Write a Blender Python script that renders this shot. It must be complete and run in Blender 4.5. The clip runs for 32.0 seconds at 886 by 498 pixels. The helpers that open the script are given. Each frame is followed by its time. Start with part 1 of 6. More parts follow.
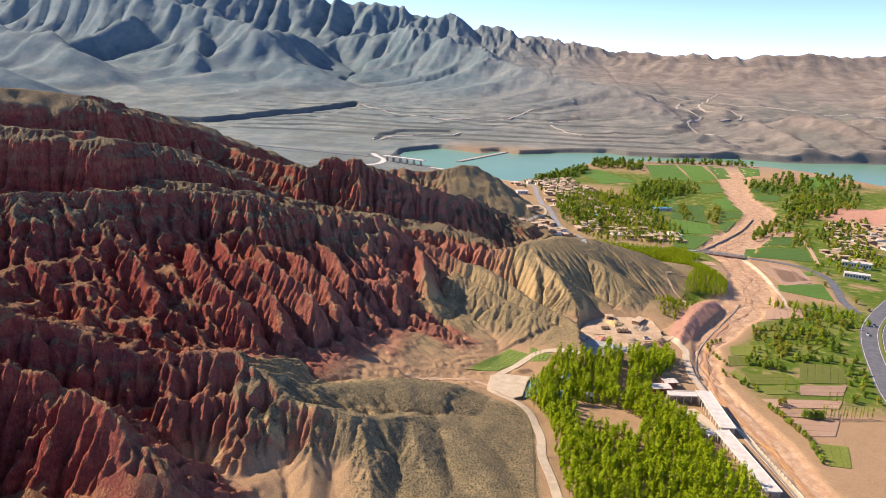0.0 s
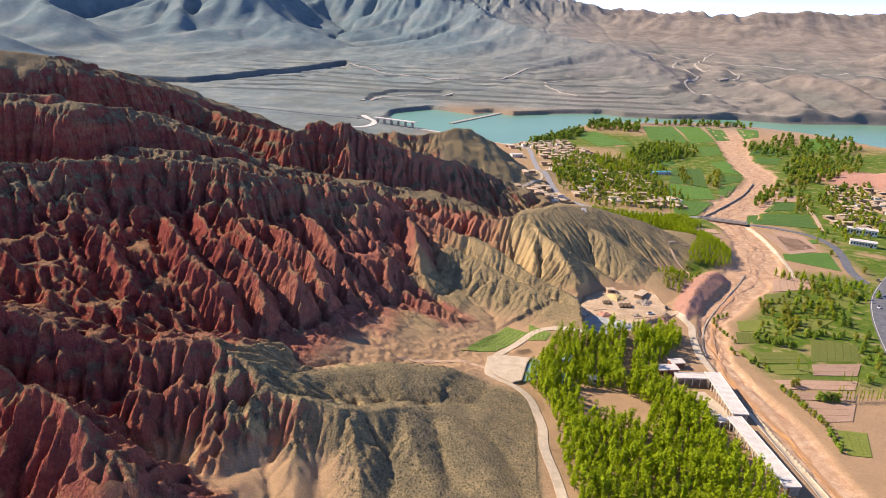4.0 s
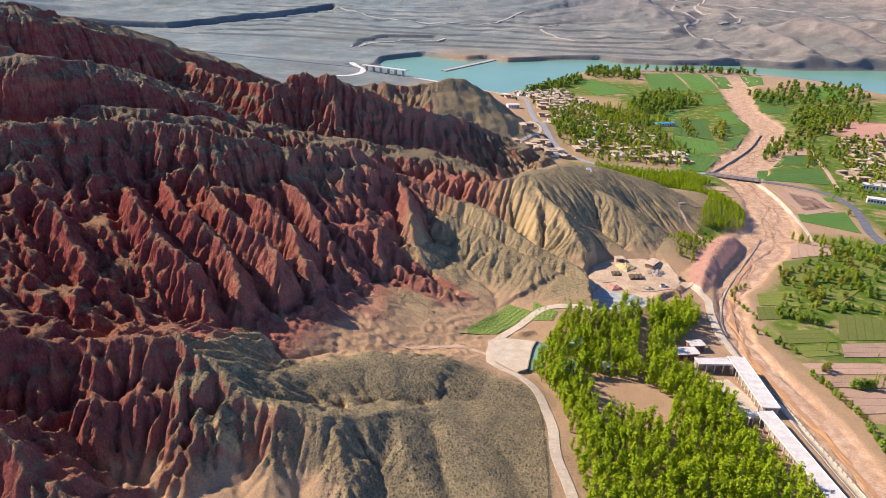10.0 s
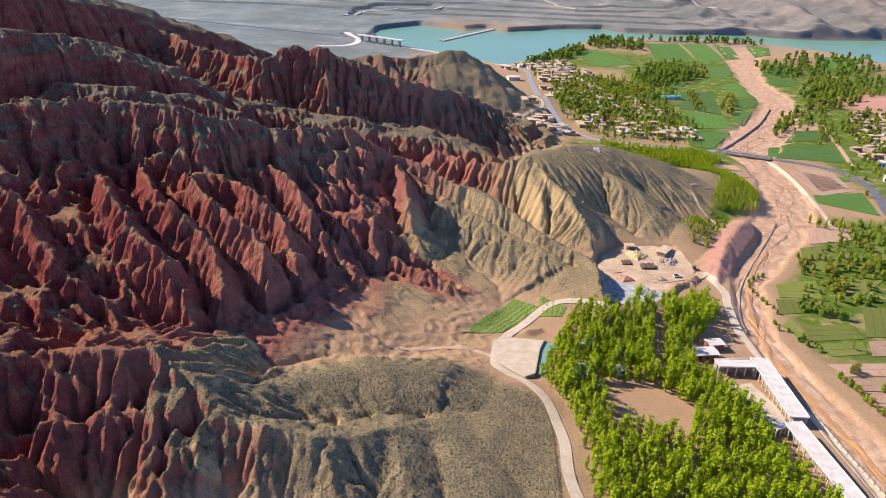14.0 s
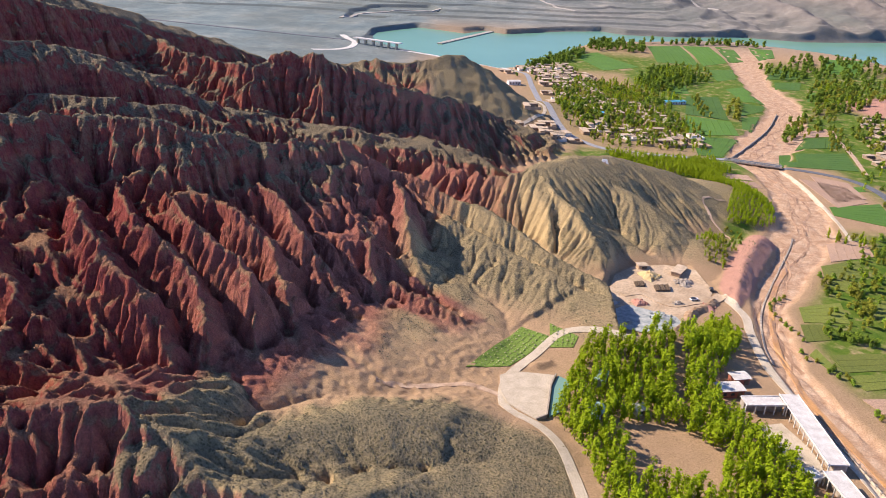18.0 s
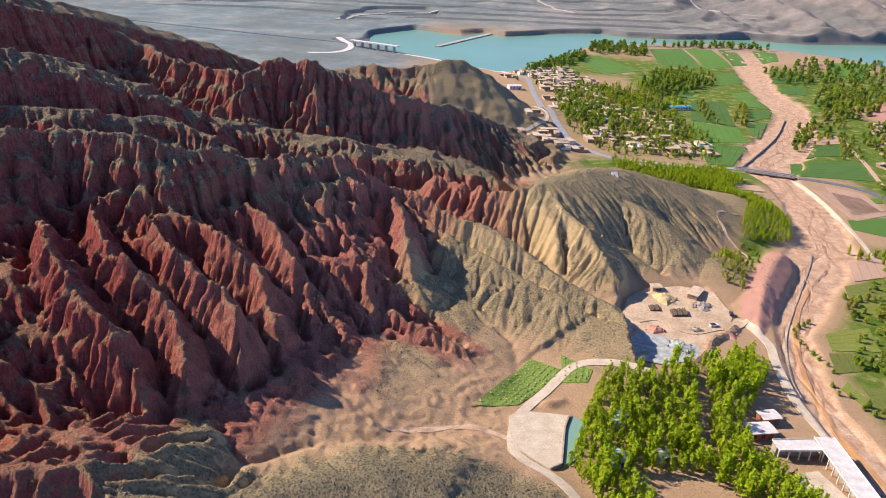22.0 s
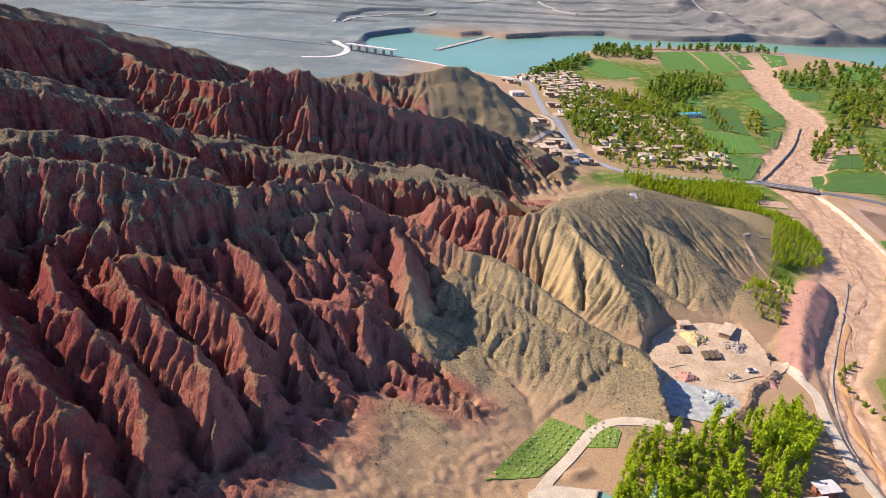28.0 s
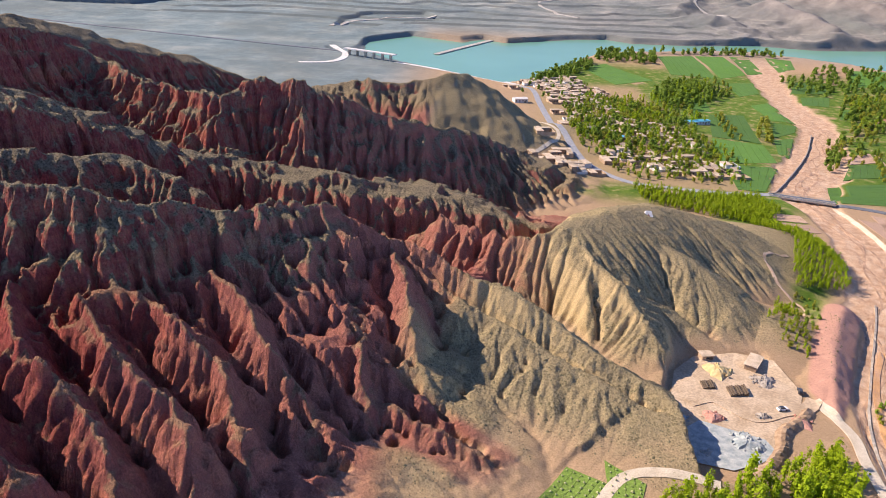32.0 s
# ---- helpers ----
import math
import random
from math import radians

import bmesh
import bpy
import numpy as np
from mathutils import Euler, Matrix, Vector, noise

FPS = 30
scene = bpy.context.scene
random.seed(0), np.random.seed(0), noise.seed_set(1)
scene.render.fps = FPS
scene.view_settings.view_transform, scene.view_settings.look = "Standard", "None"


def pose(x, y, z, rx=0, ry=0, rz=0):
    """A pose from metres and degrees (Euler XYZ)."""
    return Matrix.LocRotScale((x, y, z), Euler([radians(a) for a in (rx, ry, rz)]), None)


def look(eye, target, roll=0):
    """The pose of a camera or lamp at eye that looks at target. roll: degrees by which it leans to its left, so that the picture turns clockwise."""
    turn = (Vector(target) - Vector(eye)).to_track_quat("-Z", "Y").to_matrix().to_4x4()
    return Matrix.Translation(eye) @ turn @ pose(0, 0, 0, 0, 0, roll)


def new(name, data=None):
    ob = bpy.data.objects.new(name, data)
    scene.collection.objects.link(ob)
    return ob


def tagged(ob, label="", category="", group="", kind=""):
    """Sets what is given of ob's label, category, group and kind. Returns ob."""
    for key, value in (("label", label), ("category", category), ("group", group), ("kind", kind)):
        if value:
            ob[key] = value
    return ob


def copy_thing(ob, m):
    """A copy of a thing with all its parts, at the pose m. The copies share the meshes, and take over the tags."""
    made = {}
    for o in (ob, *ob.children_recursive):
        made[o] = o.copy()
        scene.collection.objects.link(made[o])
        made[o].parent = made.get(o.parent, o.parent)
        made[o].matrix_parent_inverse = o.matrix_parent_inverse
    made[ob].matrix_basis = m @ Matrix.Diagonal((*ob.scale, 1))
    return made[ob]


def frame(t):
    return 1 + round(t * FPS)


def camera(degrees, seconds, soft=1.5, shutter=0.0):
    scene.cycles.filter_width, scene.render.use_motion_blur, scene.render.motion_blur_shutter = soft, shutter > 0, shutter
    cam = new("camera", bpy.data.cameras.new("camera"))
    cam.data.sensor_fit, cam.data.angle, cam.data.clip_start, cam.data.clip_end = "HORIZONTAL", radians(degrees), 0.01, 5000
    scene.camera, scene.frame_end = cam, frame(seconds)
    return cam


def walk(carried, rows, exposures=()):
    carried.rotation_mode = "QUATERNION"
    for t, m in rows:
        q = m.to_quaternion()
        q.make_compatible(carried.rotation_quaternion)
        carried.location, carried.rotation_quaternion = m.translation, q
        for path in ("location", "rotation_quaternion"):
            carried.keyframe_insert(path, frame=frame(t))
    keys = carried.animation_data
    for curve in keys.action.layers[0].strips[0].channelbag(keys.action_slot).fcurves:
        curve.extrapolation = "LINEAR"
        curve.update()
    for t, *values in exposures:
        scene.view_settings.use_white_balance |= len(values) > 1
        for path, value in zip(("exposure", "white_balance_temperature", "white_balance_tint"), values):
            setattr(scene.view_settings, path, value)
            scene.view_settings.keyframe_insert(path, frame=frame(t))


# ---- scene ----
cam = camera(62.4, 32.0, soft=0.7)

PATH = [
    (0, (13.976, -12.869, 172.365), (13.816, -10.941, 171.859), 2.5),
    (1.5, (13.444, -2.953, 172.044), (13.293, -1.035, 171.5), 2.4),
    (3, (11.526, 7.443, 172.323), (11.387, 9.351, 171.739), 2.5),
    (6, (9.331, 28.208, 171.52), (9.21, 30.094, 170.867), 2.5),
    (7.5, (7.955, 38.619, 171.532), (7.841, 40.493, 170.844), 2.5),
    (9, (6.318, 48.841, 171.547), (6.212, 50.703, 170.825), 2.5),
    (10.5, (4.681, 59.202, 171.348), (4.583, 61.052, 170.595), 2.5),
    (12, (3.33, 69.619, 171.004), (3.237, 71.457, 170.221), 2.5),
    (13, (2.516, 76.674, 170.95), (2.427, 78.503, 170.146), 2.5),
    (13.5, (1.923, 80.119, 170.895), (1.836, 81.944, 170.082), 2.6),
    (14, (1.608, 83.602, 170.898), (1.521, 85.425, 170.08), 2.6),
    (14.5, (0.991, 87.265, 170.741), (0.906, 89.087, 169.922), 2.6),
    (16.5, (-0.957, 100.81, 170.728), (-1.038, 102.633, 169.909), 2.6),
    (18, (-2.45, 110.905, 170.301), (-2.529, 112.729, 169.485), 2.6),
    (19.5, (-3.997, 121.0, 170.311), (-4.073, 122.824, 169.495), 2.6),
    (21, (-5.627, 131.146, 169.749), (-5.699, 132.971, 168.934), 2.6),
    (23, (-7.478, 144.471, 169.684), (-7.548, 146.297, 168.87), 2.7),
    (25, (-9.362, 157.878, 169.499), (-9.429, 159.704, 168.685), 2.6),
    (27.5, (-11.976, 174.68, 169.169), (-12.04, 176.506, 168.355), 2.6),
    (29, (-13.249, 184.578, 168.891), (-13.312, 186.404, 168.078), 2.6),
    (30.5, (-14.423, 194.58, 168.652), (-14.486, 196.408, 167.841), 2.6),
    (32, (-16.042, 204.662, 168.241), (-16.103, 206.49, 167.433), 2.6),
]
EXPOSURES = [(0.0, 0.72, 7900, 20), (5.0, 0.74, 7500, 20), (9.0, 0.74, 7050, 20), (25.0, 0.77, 6950, 20), (32.0, 0.82, 6950, 20)]
walk(cam, [(t, look(eye, target, roll)) for t, eye, target, roll in PATH], EXPOSURES)

# ---- light ----
SUN_AZ, SUN_EL = radians(286), radians(37)   # compass of the sun (clockwise from +y) and its height
world = bpy.data.worlds.new("sky")
scene.world = world
world.use_nodes = True
wn = world.node_tree.nodes
sky = wn.new("ShaderNodeTexSky")
sky.sky_type, sky.sun_disc = "NISHITA", False
sky.sun_elevation, sky.sun_rotation = SUN_EL, SUN_AZ
sky.altitude = 2200
sky.air_density, sky.dust_density, sky.ozone_density = 0.36, 0.0, 6.0
world.node_tree.links.new(sky.outputs[0], wn["Background"].inputs[0])
wn["Background"].inputs[1].default_value = 0.262
sun = new("sun", bpy.data.lights.new("sun", "SUN"))
sun.data.energy, sun.data.angle, sun.data.color = 4.5, radians(0.55), (1.0, 0.93, 0.81)
to_sun = Vector((math.sin(SUN_AZ) * math.cos(SUN_EL), math.cos(SUN_AZ) * math.cos(SUN_EL), math.sin(SUN_EL)))
sun.matrix_world = look(to_sun * 3000, (0, 0, 0))

# ---- numpy noise ----
PERM = np.random.RandomState(7).permutation(256)
PERM = np.concatenate([PERM, PERM, PERM])
GRAD = np.array([(math.cos(a), math.sin(a)) for a in np.linspace(0, 2 * math.pi, 16, endpoint=False)])


def gnoise(x, y, seed=0):
    """Gradient noise, about -0.7 to 0.7."""
    xi, yi = np.floor(x).astype(np.int64), np.floor(y).astype(np.int64)
    xf, yf = x - xi, y - yi
    u, v = xf * xf * xf * (xf * (xf * 6 - 15) + 10), yf * yf * yf * (yf * (yf * 6 - 15) + 10)

    def corner(i, j):
        g = GRAD[PERM[PERM[(xi + i + seed * 17) & 255] + ((yi + j + seed * 31) & 255)] & 15]
        return g[..., 0] * (xf - i) + g[..., 1] * (yf - j)
    a = corner(0, 0) * (1 - u) + corner(1, 0) * u
    b = corner(0, 1) * (1 - u) + corner(1, 1) * u
    return a * (1 - v) + b * v


def fbm(x, y, octaves=4, seed=0, gain=0.5):
    total, amp = 0.0, 1.0
    for o in range(octaves):
        total = total + amp * gnoise(x * 2 ** o, y * 2 ** o, seed + o)
        amp *= gain
    return total


def smooth(a, b, x):
    t = np.clip((x - a) / (b - a), 0, 1)
    return t * t * (3 - 2 * t)


def along(X, Y, line):
    """Distance to a polyline, the height of its nearest point, and the way along it."""
    best, high, run, length = np.full(X.shape, 1e9), np.zeros(X.shape), np.zeros(X.shape), 0.0
    for a, b in zip(line, line[1:]):
        dx, dy = b[0] - a[0], b[1] - a[1]
        n = math.hypot(dx, dy)
        t = np.clip(((X - a[0]) * dx + (Y - a[1]) * dy) / (n * n), 0, 1)
        d = np.hypot(X - a[0] - t * dx, Y - a[1] - t * dy)
        near = d < best
        best = np.where(near, d, best)
        if len(a) > 2:
            high = np.where(near, a[2] + t * (b[2] - a[2]), high)
        run = np.where(near, length + t * n, run)
        length += n
    return best, high, run


def inside(X, Y, poly):
    """Whether points lie in a polygon."""
    hit = np.zeros(X.shape, bool)
    for (x0, y0), (x1, y1) in zip(poly, poly[1:] + poly[:1]):
        cross = (y0 > Y) != (y1 > Y)
        if y0 != y1:
            hit ^= cross & (X < (x1 - x0) * (Y - y0) / (y1 - y0) + x0)
    return hit


def depth_in(X, Y, poly):
    """Signed distance to a polygon's outline, positive inside."""
    d = along(X, Y, poly + poly[:1])[0]
    return np.where(inside(X, Y, poly), d, -d)


# ---- the plan ----
WATER_Z = -27.0
LAKE = [(20, 1228), (53, 1248), (116, 1376), (195, 1522), (326, 1567), (452, 1602), (535, 1557), (612, 1520), (661, 1447),
        (693, 1374), (955, 1279), (1700, 1150), (3600, 900), (3600, 1900), (1700, 1950), (884, 1780), (651, 1713),
        (541, 1744), (406, 1693), (283, 1683), (239, 1723), (162, 1692), (38, 1606), (-7, 1639), (-44, 1586),
        (-89, 1613), (-139, 1640), (-209, 1539), (-204, 1438), (-158, 1379), (-52, 1287)]
BASIN = [(-302, 1690), (-306, 1800), (-258, 1880), (-136, 1925), (-88, 1800), (-138, 1770), (-203, 1740), (-233, 1650)]
ARM = [(-1046, 1650), (-719, 1688), (-442, 2208), (-484, 2406), (-802, 1900), (-1046, 1850)]
QUARRY = [(67, 457), (73, 476), (87, 491), (118, 491), (128, 464), (122, 446), (98, 412), (74, 397), (66, 400)]
WASH = [(452, 1465, 40), (419, 1328, 24), (388, 1180, 19), (379, 1076, 26), (370, 1020, 21), (336, 938, 26), (287, 843, 29),
        (249, 767, 24), (248, 721, 15), (245, 669, 17), (235, 625, 18), (217, 578, 22), (173, 494, 13), (152, 454, 9),
        (143, 415, 8), (139, 389, 7), (142, 359, 8), (148, 320, 10), (150, 284, 10), (155, 238, 11), (160, 175, 12), (164, 82, 14)]
# crests: x, y, z along each line; then the reach of its slopes
RIDGES = {
    "scarp": ([(-375, 257, 102), (-305, 303, 96), (-256, 349, 94), (-218, 380, 91), (-185, 430, 86), (-141, 434, 82), (-126, 446, 77),
               (-113, 454, 70), (-95, 470, 66)], 108),
    "scarp_end": ([(-95, 470, 66), (-69, 486, 62), (-48, 492, 48)], 76),
    "long_ridge": ([(-379, 457, 120), (-268, 473, 110), (-223, 515, 97), (-210, 535, 86), (-193, 552, 76), (-172, 566, 61), (-146, 575, 50), (-118, 582, 44),
                    (-88, 588, 41), (-57, 592, 35), (-32, 597, 32), (0, 595, 24), (20, 610, 12), (35, 630, 2)], 78),
    "skyline": ([(-519, 459, 147), (-379, 534, 136), (-326, 565, 131), (-310, 615, 117), (-299, 661, 107), (-290, 725, 91), (-283, 800, 68),
                 (-270, 879, 48), (-240, 930, 20)], 105),
    "fluted_ridge": ([(-299, 661, 107), (-259, 674, 84), (-215, 648, 75), (-166, 625, 71), (-155, 640, 79), (-125, 645, 83), (-113, 650, 76),
                      (-93, 655, 69), (-69, 660, 57), (-51, 670, 52), (-34, 690, 45), (-10, 715, 33), (14, 743, 20)], 80),
    "back_ridge": ([(-200, 850, 18), (-159, 852, 33), (-138, 848, 38), (-110, 845, 43), (-88, 846, 40), (-62, 852, 43), (-38, 862, 49), (-20, 872, 47), (4, 884, 31),
                    (30, 892, 12), (52, 897, -4)], 88),
    "mesa": ([(-228, 466, 83), (-201, 479, 80), (-167, 502, 71), (-140, 500, 60)], 34),
    "fin_a": ([(-104, 430, 62), (-90, 419, 55), (-78, 406, 45), (-66, 398, 31), (-58, 385, 14)], 16),
    "fin_b": ([(-122, 414, 60), (-105, 397, 54), (-85, 386, 43), (-78, 371, 38), (-70, 352, 16)], 16),
    "fin_c": ([(-138, 404, 64), (-116, 378, 59), (-94, 367, 49), (-86, 357, 42), (-80, 338, 16)], 15),
    "fin_d": ([(-158, 400, 67), (-139, 374, 65), (-118, 360, 55), (-104, 350, 44), (-97, 338, 35), (-90, 320, 15)], 16),
    "fin_e": ([(-170, 386, 70), (-150, 358, 65), (-130, 342, 55), (-117, 334, 49), (-104, 322, 30), (-97, 310, 16)], 16),
    "fin_f": ([(-196, 356, 74), (-172, 335, 66), (-155, 320, 54), (-135, 315, 40), (-118, 300, 30), (-106, 290, 14)], 18),
    "fin_g": ([(-230, 324, 74), (-200, 305, 60), (-170, 295, 46), (-148, 286, 30)], 18),
    "fin_h": ([(-73, 503, 55), (-64, 474, 48), (-56, 446, 32), (-48, 414, 30), (-43, 405, 20)], 15),
    "fin_i": ([(-50, 490, 48), (-40, 466, 44), (-35, 445, 38), (-30, 430, 20)], 14),
    "notch_spur": ([(-48, 492, 48), (-20, 485, 40), (-2, 478, 34), (14, 468, 28), (28, 458, 23), (40, 449, 19), (58, 438, 14), (68, 422, 11)], 62),
    "green_saddle": ([(-30, 556, 32), (-5, 542, 30), (16, 534, 33), (31, 537, 36)], 36),
    "green_prow": ([(31, 537, 36), (42, 520, 32), (57, 501, 25), (66, 484, 15), (72, 470, 4)], 42),
    "front_back": ([(-78, 270, 34), (-62, 288, 25), (-46, 301, 22), (-28, 309, 21), (-8, 314, 16), (10, 310, 9)], 30),
    "spur_a": ([(-22, 277, 20.5), (-15, 258, 16), (-7, 246, 10.5), (2, 226, 4)], 4),
    "spur_b": ([(-40, 261, 25), (-36, 251, 19.5), (-33, 240, 14.5), (-28, 220, 6)], 4),
    "spur_c": ([(-57, 259, 29), (-58, 248, 19), (-55, 234, 12), (-50, 218, 6)], 2.5),
    "spur_d": ([(-9, 283, 15.5), (5, 266, 13), (15, 250, 10), (22, 232, 7)], 6),
    "spur_e": ([(-28, 309, 21), (-22, 296, 16), (-14, 288, 12)], 3),
    "spur_f": ([(-46, 301, 22), (-42, 288, 19), (-36, 276, 17)], 3),
    "spur_g": ([(2, 284, 13.5), (14, 292, 10), (24, 300, 5)], 4),
    "green_hill": ([(31, 537, 37), (61, 565, 37), (89, 592, 31), (120, 606, 21), (142, 617, 13), (165, 627, 2)], 60),
    "green_hill_b": ([(64, 562, 30), (98, 540, 21), (116, 524, 10), (126, 518, 3)], 38),
    "front_hill": ([(-302, 217, 104), (-215, 244, 79), (-158, 260, 56), (-135, 262, 46), (-102, 274, 45), (-82, 269, 38), (-69, 260, 31),
                    (-58, 259, 30), (-46, 259, 27), (-33, 266, 23), (-22, 277, 20.5), (-9, 283, 15.5), (8, 283, 13), (26, 274, 9)], 66),
    "front_spur": ([(-243, 211, 84), (-189, 228, 64), (-150, 227, 53), (-118, 216, 43), (-97, 208, 32), (-82, 208, 18), (-70, 202, 8)], 50),
    "front_spur_c": ([(-260, 158, 76), (-185, 172, 52), (-130, 168, 34), (-98, 160, 15), (-82, 150, 6)], 46),
    "mound": ([(-38, 411, 17), (-16, 402, 12), (-6, 396, 8)], 10),
    "mound_low": ([(28, 372, 2.2), (34, 375, 1.6)], 8),
    "red_bank": ([(180, 547, -2), (170, 530, 1), (152, 496, 1.5), (141, 471, 0.8), (134, 450, -1.5)], 8),
    "right_hill": ([(905, 928, 63), (694, 978, 42), (591, 1017, 18), (530, 1049, -7)], 60),
}
FAR = {
    "far_a": ([(-1645, 2000, 185), (-1366, 1900, 102), (-1239, 1850, 61), (-1147, 1800, 28)], 150),
    "far_b": ([(-2197, 2900, 287), (-1928, 2700, 219), (-1641, 2600, 196), (-1353, 2450, 87), (-1266, 2400, 41)], 230),
    "far_c": ([(-2385, 3700, 572), (-1851, 3400, 476), (-1416, 3200, 358), (-1067, 3000, 290), (-777, 2800, 127), (-578, 2700, 48)], 300),
    "far_d": ([(-1348, 3150, 325), (-1200, 2750, 150), (-1095, 2550, 30)], 170),
    "far_e": ([(-1644, 3300, 389), (-1593, 3100, 287), (-1735, 2850, 176)], 190),
    "far_f": ([(-3859, 4400, 852), (-2797, 4450, 788), (-2090, 4450, 684), (-1567, 4450, 542), (-1186, 4450, 494), (-980, 4450, 494),
               (-705, 4450, 441), (-419, 4450, 404), (-26, 4450, 331), (310, 4450, 282), (742, 4450, 237), (1195, 4400, 205)], 420),
    "far_g": ([(-1067, 3000, 290), (-897, 3350, 211), (-810, 3480, 248), (-544, 3500, 341), (-360, 3300, 285), (-149, 3100, 231), (-3, 2900, 159),
               (201, 2700, 130), (376, 2500, 97), (463, 2300, 50), (490, 2050, -1)], 230),
    "far_h": ([(461, 4300, 222), (695, 4200, 217), (886, 4100, 217), (1066, 4000, 212), (1237, 3900, 192), (1370, 3800, 172),
               (1727, 3600, 138), (2146, 3300, 93)], 260),
    "far_i": ([(849, 4650, 251), (1390, 4650, 273), (1788, 4650, 288), (2240, 4650, 299), (2663, 4600, 313), (4402, 4200, 341)], 200),
    "far_j": ([(695, 2500, 41), (634, 2200, 16), (746, 1960, -3)], 120),
    "shore_a": ([(470, 1960, 14), (520, 1830, 2), (560, 1760, -10)], 70),
    "shore_b": ([(640, 2050, 40), (690, 1900, 24), (720, 1800, 6)], 80),
    "shore_c": ([(860, 2150, 62), (900, 2000, 40), (930, 1880, 14)], 95),
    "shore_d": ([(1150, 2250, 75), (1180, 2080, 50), (1190, 1950, 16)], 110),
    "shore_e": ([(1500, 2350, 84), (1540, 2150, 56), (1550, 2020, 20)], 120),
    "shore_f": ([(1500, 3000, 110), (1800, 2800, 104), (2300, 2650, 100)], 160),
    "far_k": ([(1076, 2350, 45), (1122, 2100, 17), (1150, 1980, -5)], 130),
}


# profiles with a cliff below the crest: distances and shares of the height
CLIFFS = {
    "scarp": ((0, 2, 26, 62, 105, 165), (1.0, 0.965, 0.66, 0.42, 0.17, 0.0)),
    "long_ridge": ((0, 16, 27, 80), (1.0, 0.88, 0.46, 0.0)),
    "skyline": ((0, 22, 36, 70, 115), (1.0, 0.86, 0.55, 0.28, 0.0)),
}


def valley(X, Y):
    return np.maximum(4.3 - 0.03 * X - 0.03 * (Y - 340), -24.0)


def erode(H, floor, cell, rounds=12, k=0.05, most=1.6, talus=1.3):
    """Water runs down from every cell; what gathers much of it is cut deeper."""
    ny, nx = H.shape
    rng = np.random.RandomState(3)
    for r in range(rounds):
        gy, gx = np.gradient(H, cell)
        slope = np.hypot(gx, gy) + 1e-6
        px = np.tile(np.arange(nx, dtype=float), ny) + rng.uniform(-0.5, 0.5, nx * ny)
        py = np.repeat(np.arange(ny, dtype=float), nx) + rng.uniform(-0.5, 0.5, nx * ny)
        dxn, dyn = (-gx / slope).ravel(), (-gy / slope).ravel()
        count = np.zeros(nx * ny)
        alive = slope.ravel() > 0.06
        for step in range(110):
            px, py, = px[alive], py[alive]
            i = np.clip(np.rint(py), 0, ny - 1).astype(np.int64) * nx + np.clip(np.rint(px), 0, nx - 1).astype(np.int64)
            count += np.bincount(i, minlength=nx * ny)
            px, py = px + dxn[i], py + dyn[i]
            alive = (slope.ravel()[i] > 0.06) & (px > 0) & (px < nx - 1) & (py > 0) & (py < ny - 1)
        area = np.sqrt(count.reshape(ny, nx))
        cut = np.minimum(k * area * np.minimum(slope, 1.6) * cell, most)
        H = np.maximum(H - cut, np.minimum(H, floor + 0.02 * area))
        # hollows fill up to their lowest way out
        for s in range(24):
            low = H
            for sh in (-1, 0, 1):
                for sw in (-1, 0, 1):
                    if sh or sw:
                        v = np.roll(np.roll(H, sh, 0), sw, 1)
                        low = v if low is H else np.minimum(low, v)
            H = np.maximum(H, low + 0.01)
        # loose slopes slump
        for s in range(1):
            m = (np.roll(H, 1, 0) + np.roll(H, -1, 0) + np.roll(H, 1, 1) + np.roll(H, -1, 1)) / 4
            H = np.where(H - m > talus * cell, m + talus * cell, H) * 0.985 + m * 0.015
    return H


CELL = 1.2


def blur(F, times):
    for s in range(times):
        F = (F + np.roll(F, 1, 0) + np.roll(F, -1, 0)) / 3
        F = (F + np.roll(F, 1, 1) + np.roll(F, -1, 1)) / 3
    return F


def streaks(H, N, steps):
    """Noise drawn out along the fall of the slopes, as rain does it."""
    ny, nx = H.shape
    gy, gx = np.gradient(H)
    s = np.hypot(gx, gy) + 1e-6
    gx, gy, flat, total = (gx / s).ravel(), (gy / s).ravel(), N.ravel(), N.ravel().copy()
    for way in (1, -1):
        px, py = np.tile(np.arange(nx, dtype=float), ny), np.repeat(np.arange(ny, dtype=float), nx)
        i = np.arange(nx * ny)
        for k in range(steps):
            px, py = np.clip(px + way * gx[i], 0, nx - 1), np.clip(py + way * gy[i], 0, ny - 1)
            i = np.rint(py).astype(np.int64) * nx + np.rint(px).astype(np.int64)
            total += flat[i]
    total = total.reshape(ny, nx)
    return total / total.std()


def flutes(run, d, period, skew, seed):
    """Sharp ribs side by side down a slope, 0 in the gullies and 1 on the ribs."""
    u = (run + skew * d) / period + 0.55 * gnoise(run / (period * 2.3), d / (period * 5), seed) + 0.22 * gnoise(run / period, d / (period * 1.6), seed + 1)
    t = np.abs(2 * (u - np.floor(u)) - 1)
    lift = 0.65 + 0.7 * gnoise(np.floor(u) * 0.37 + 0.5, d / (period * 3), seed + 2)
    return t * lift


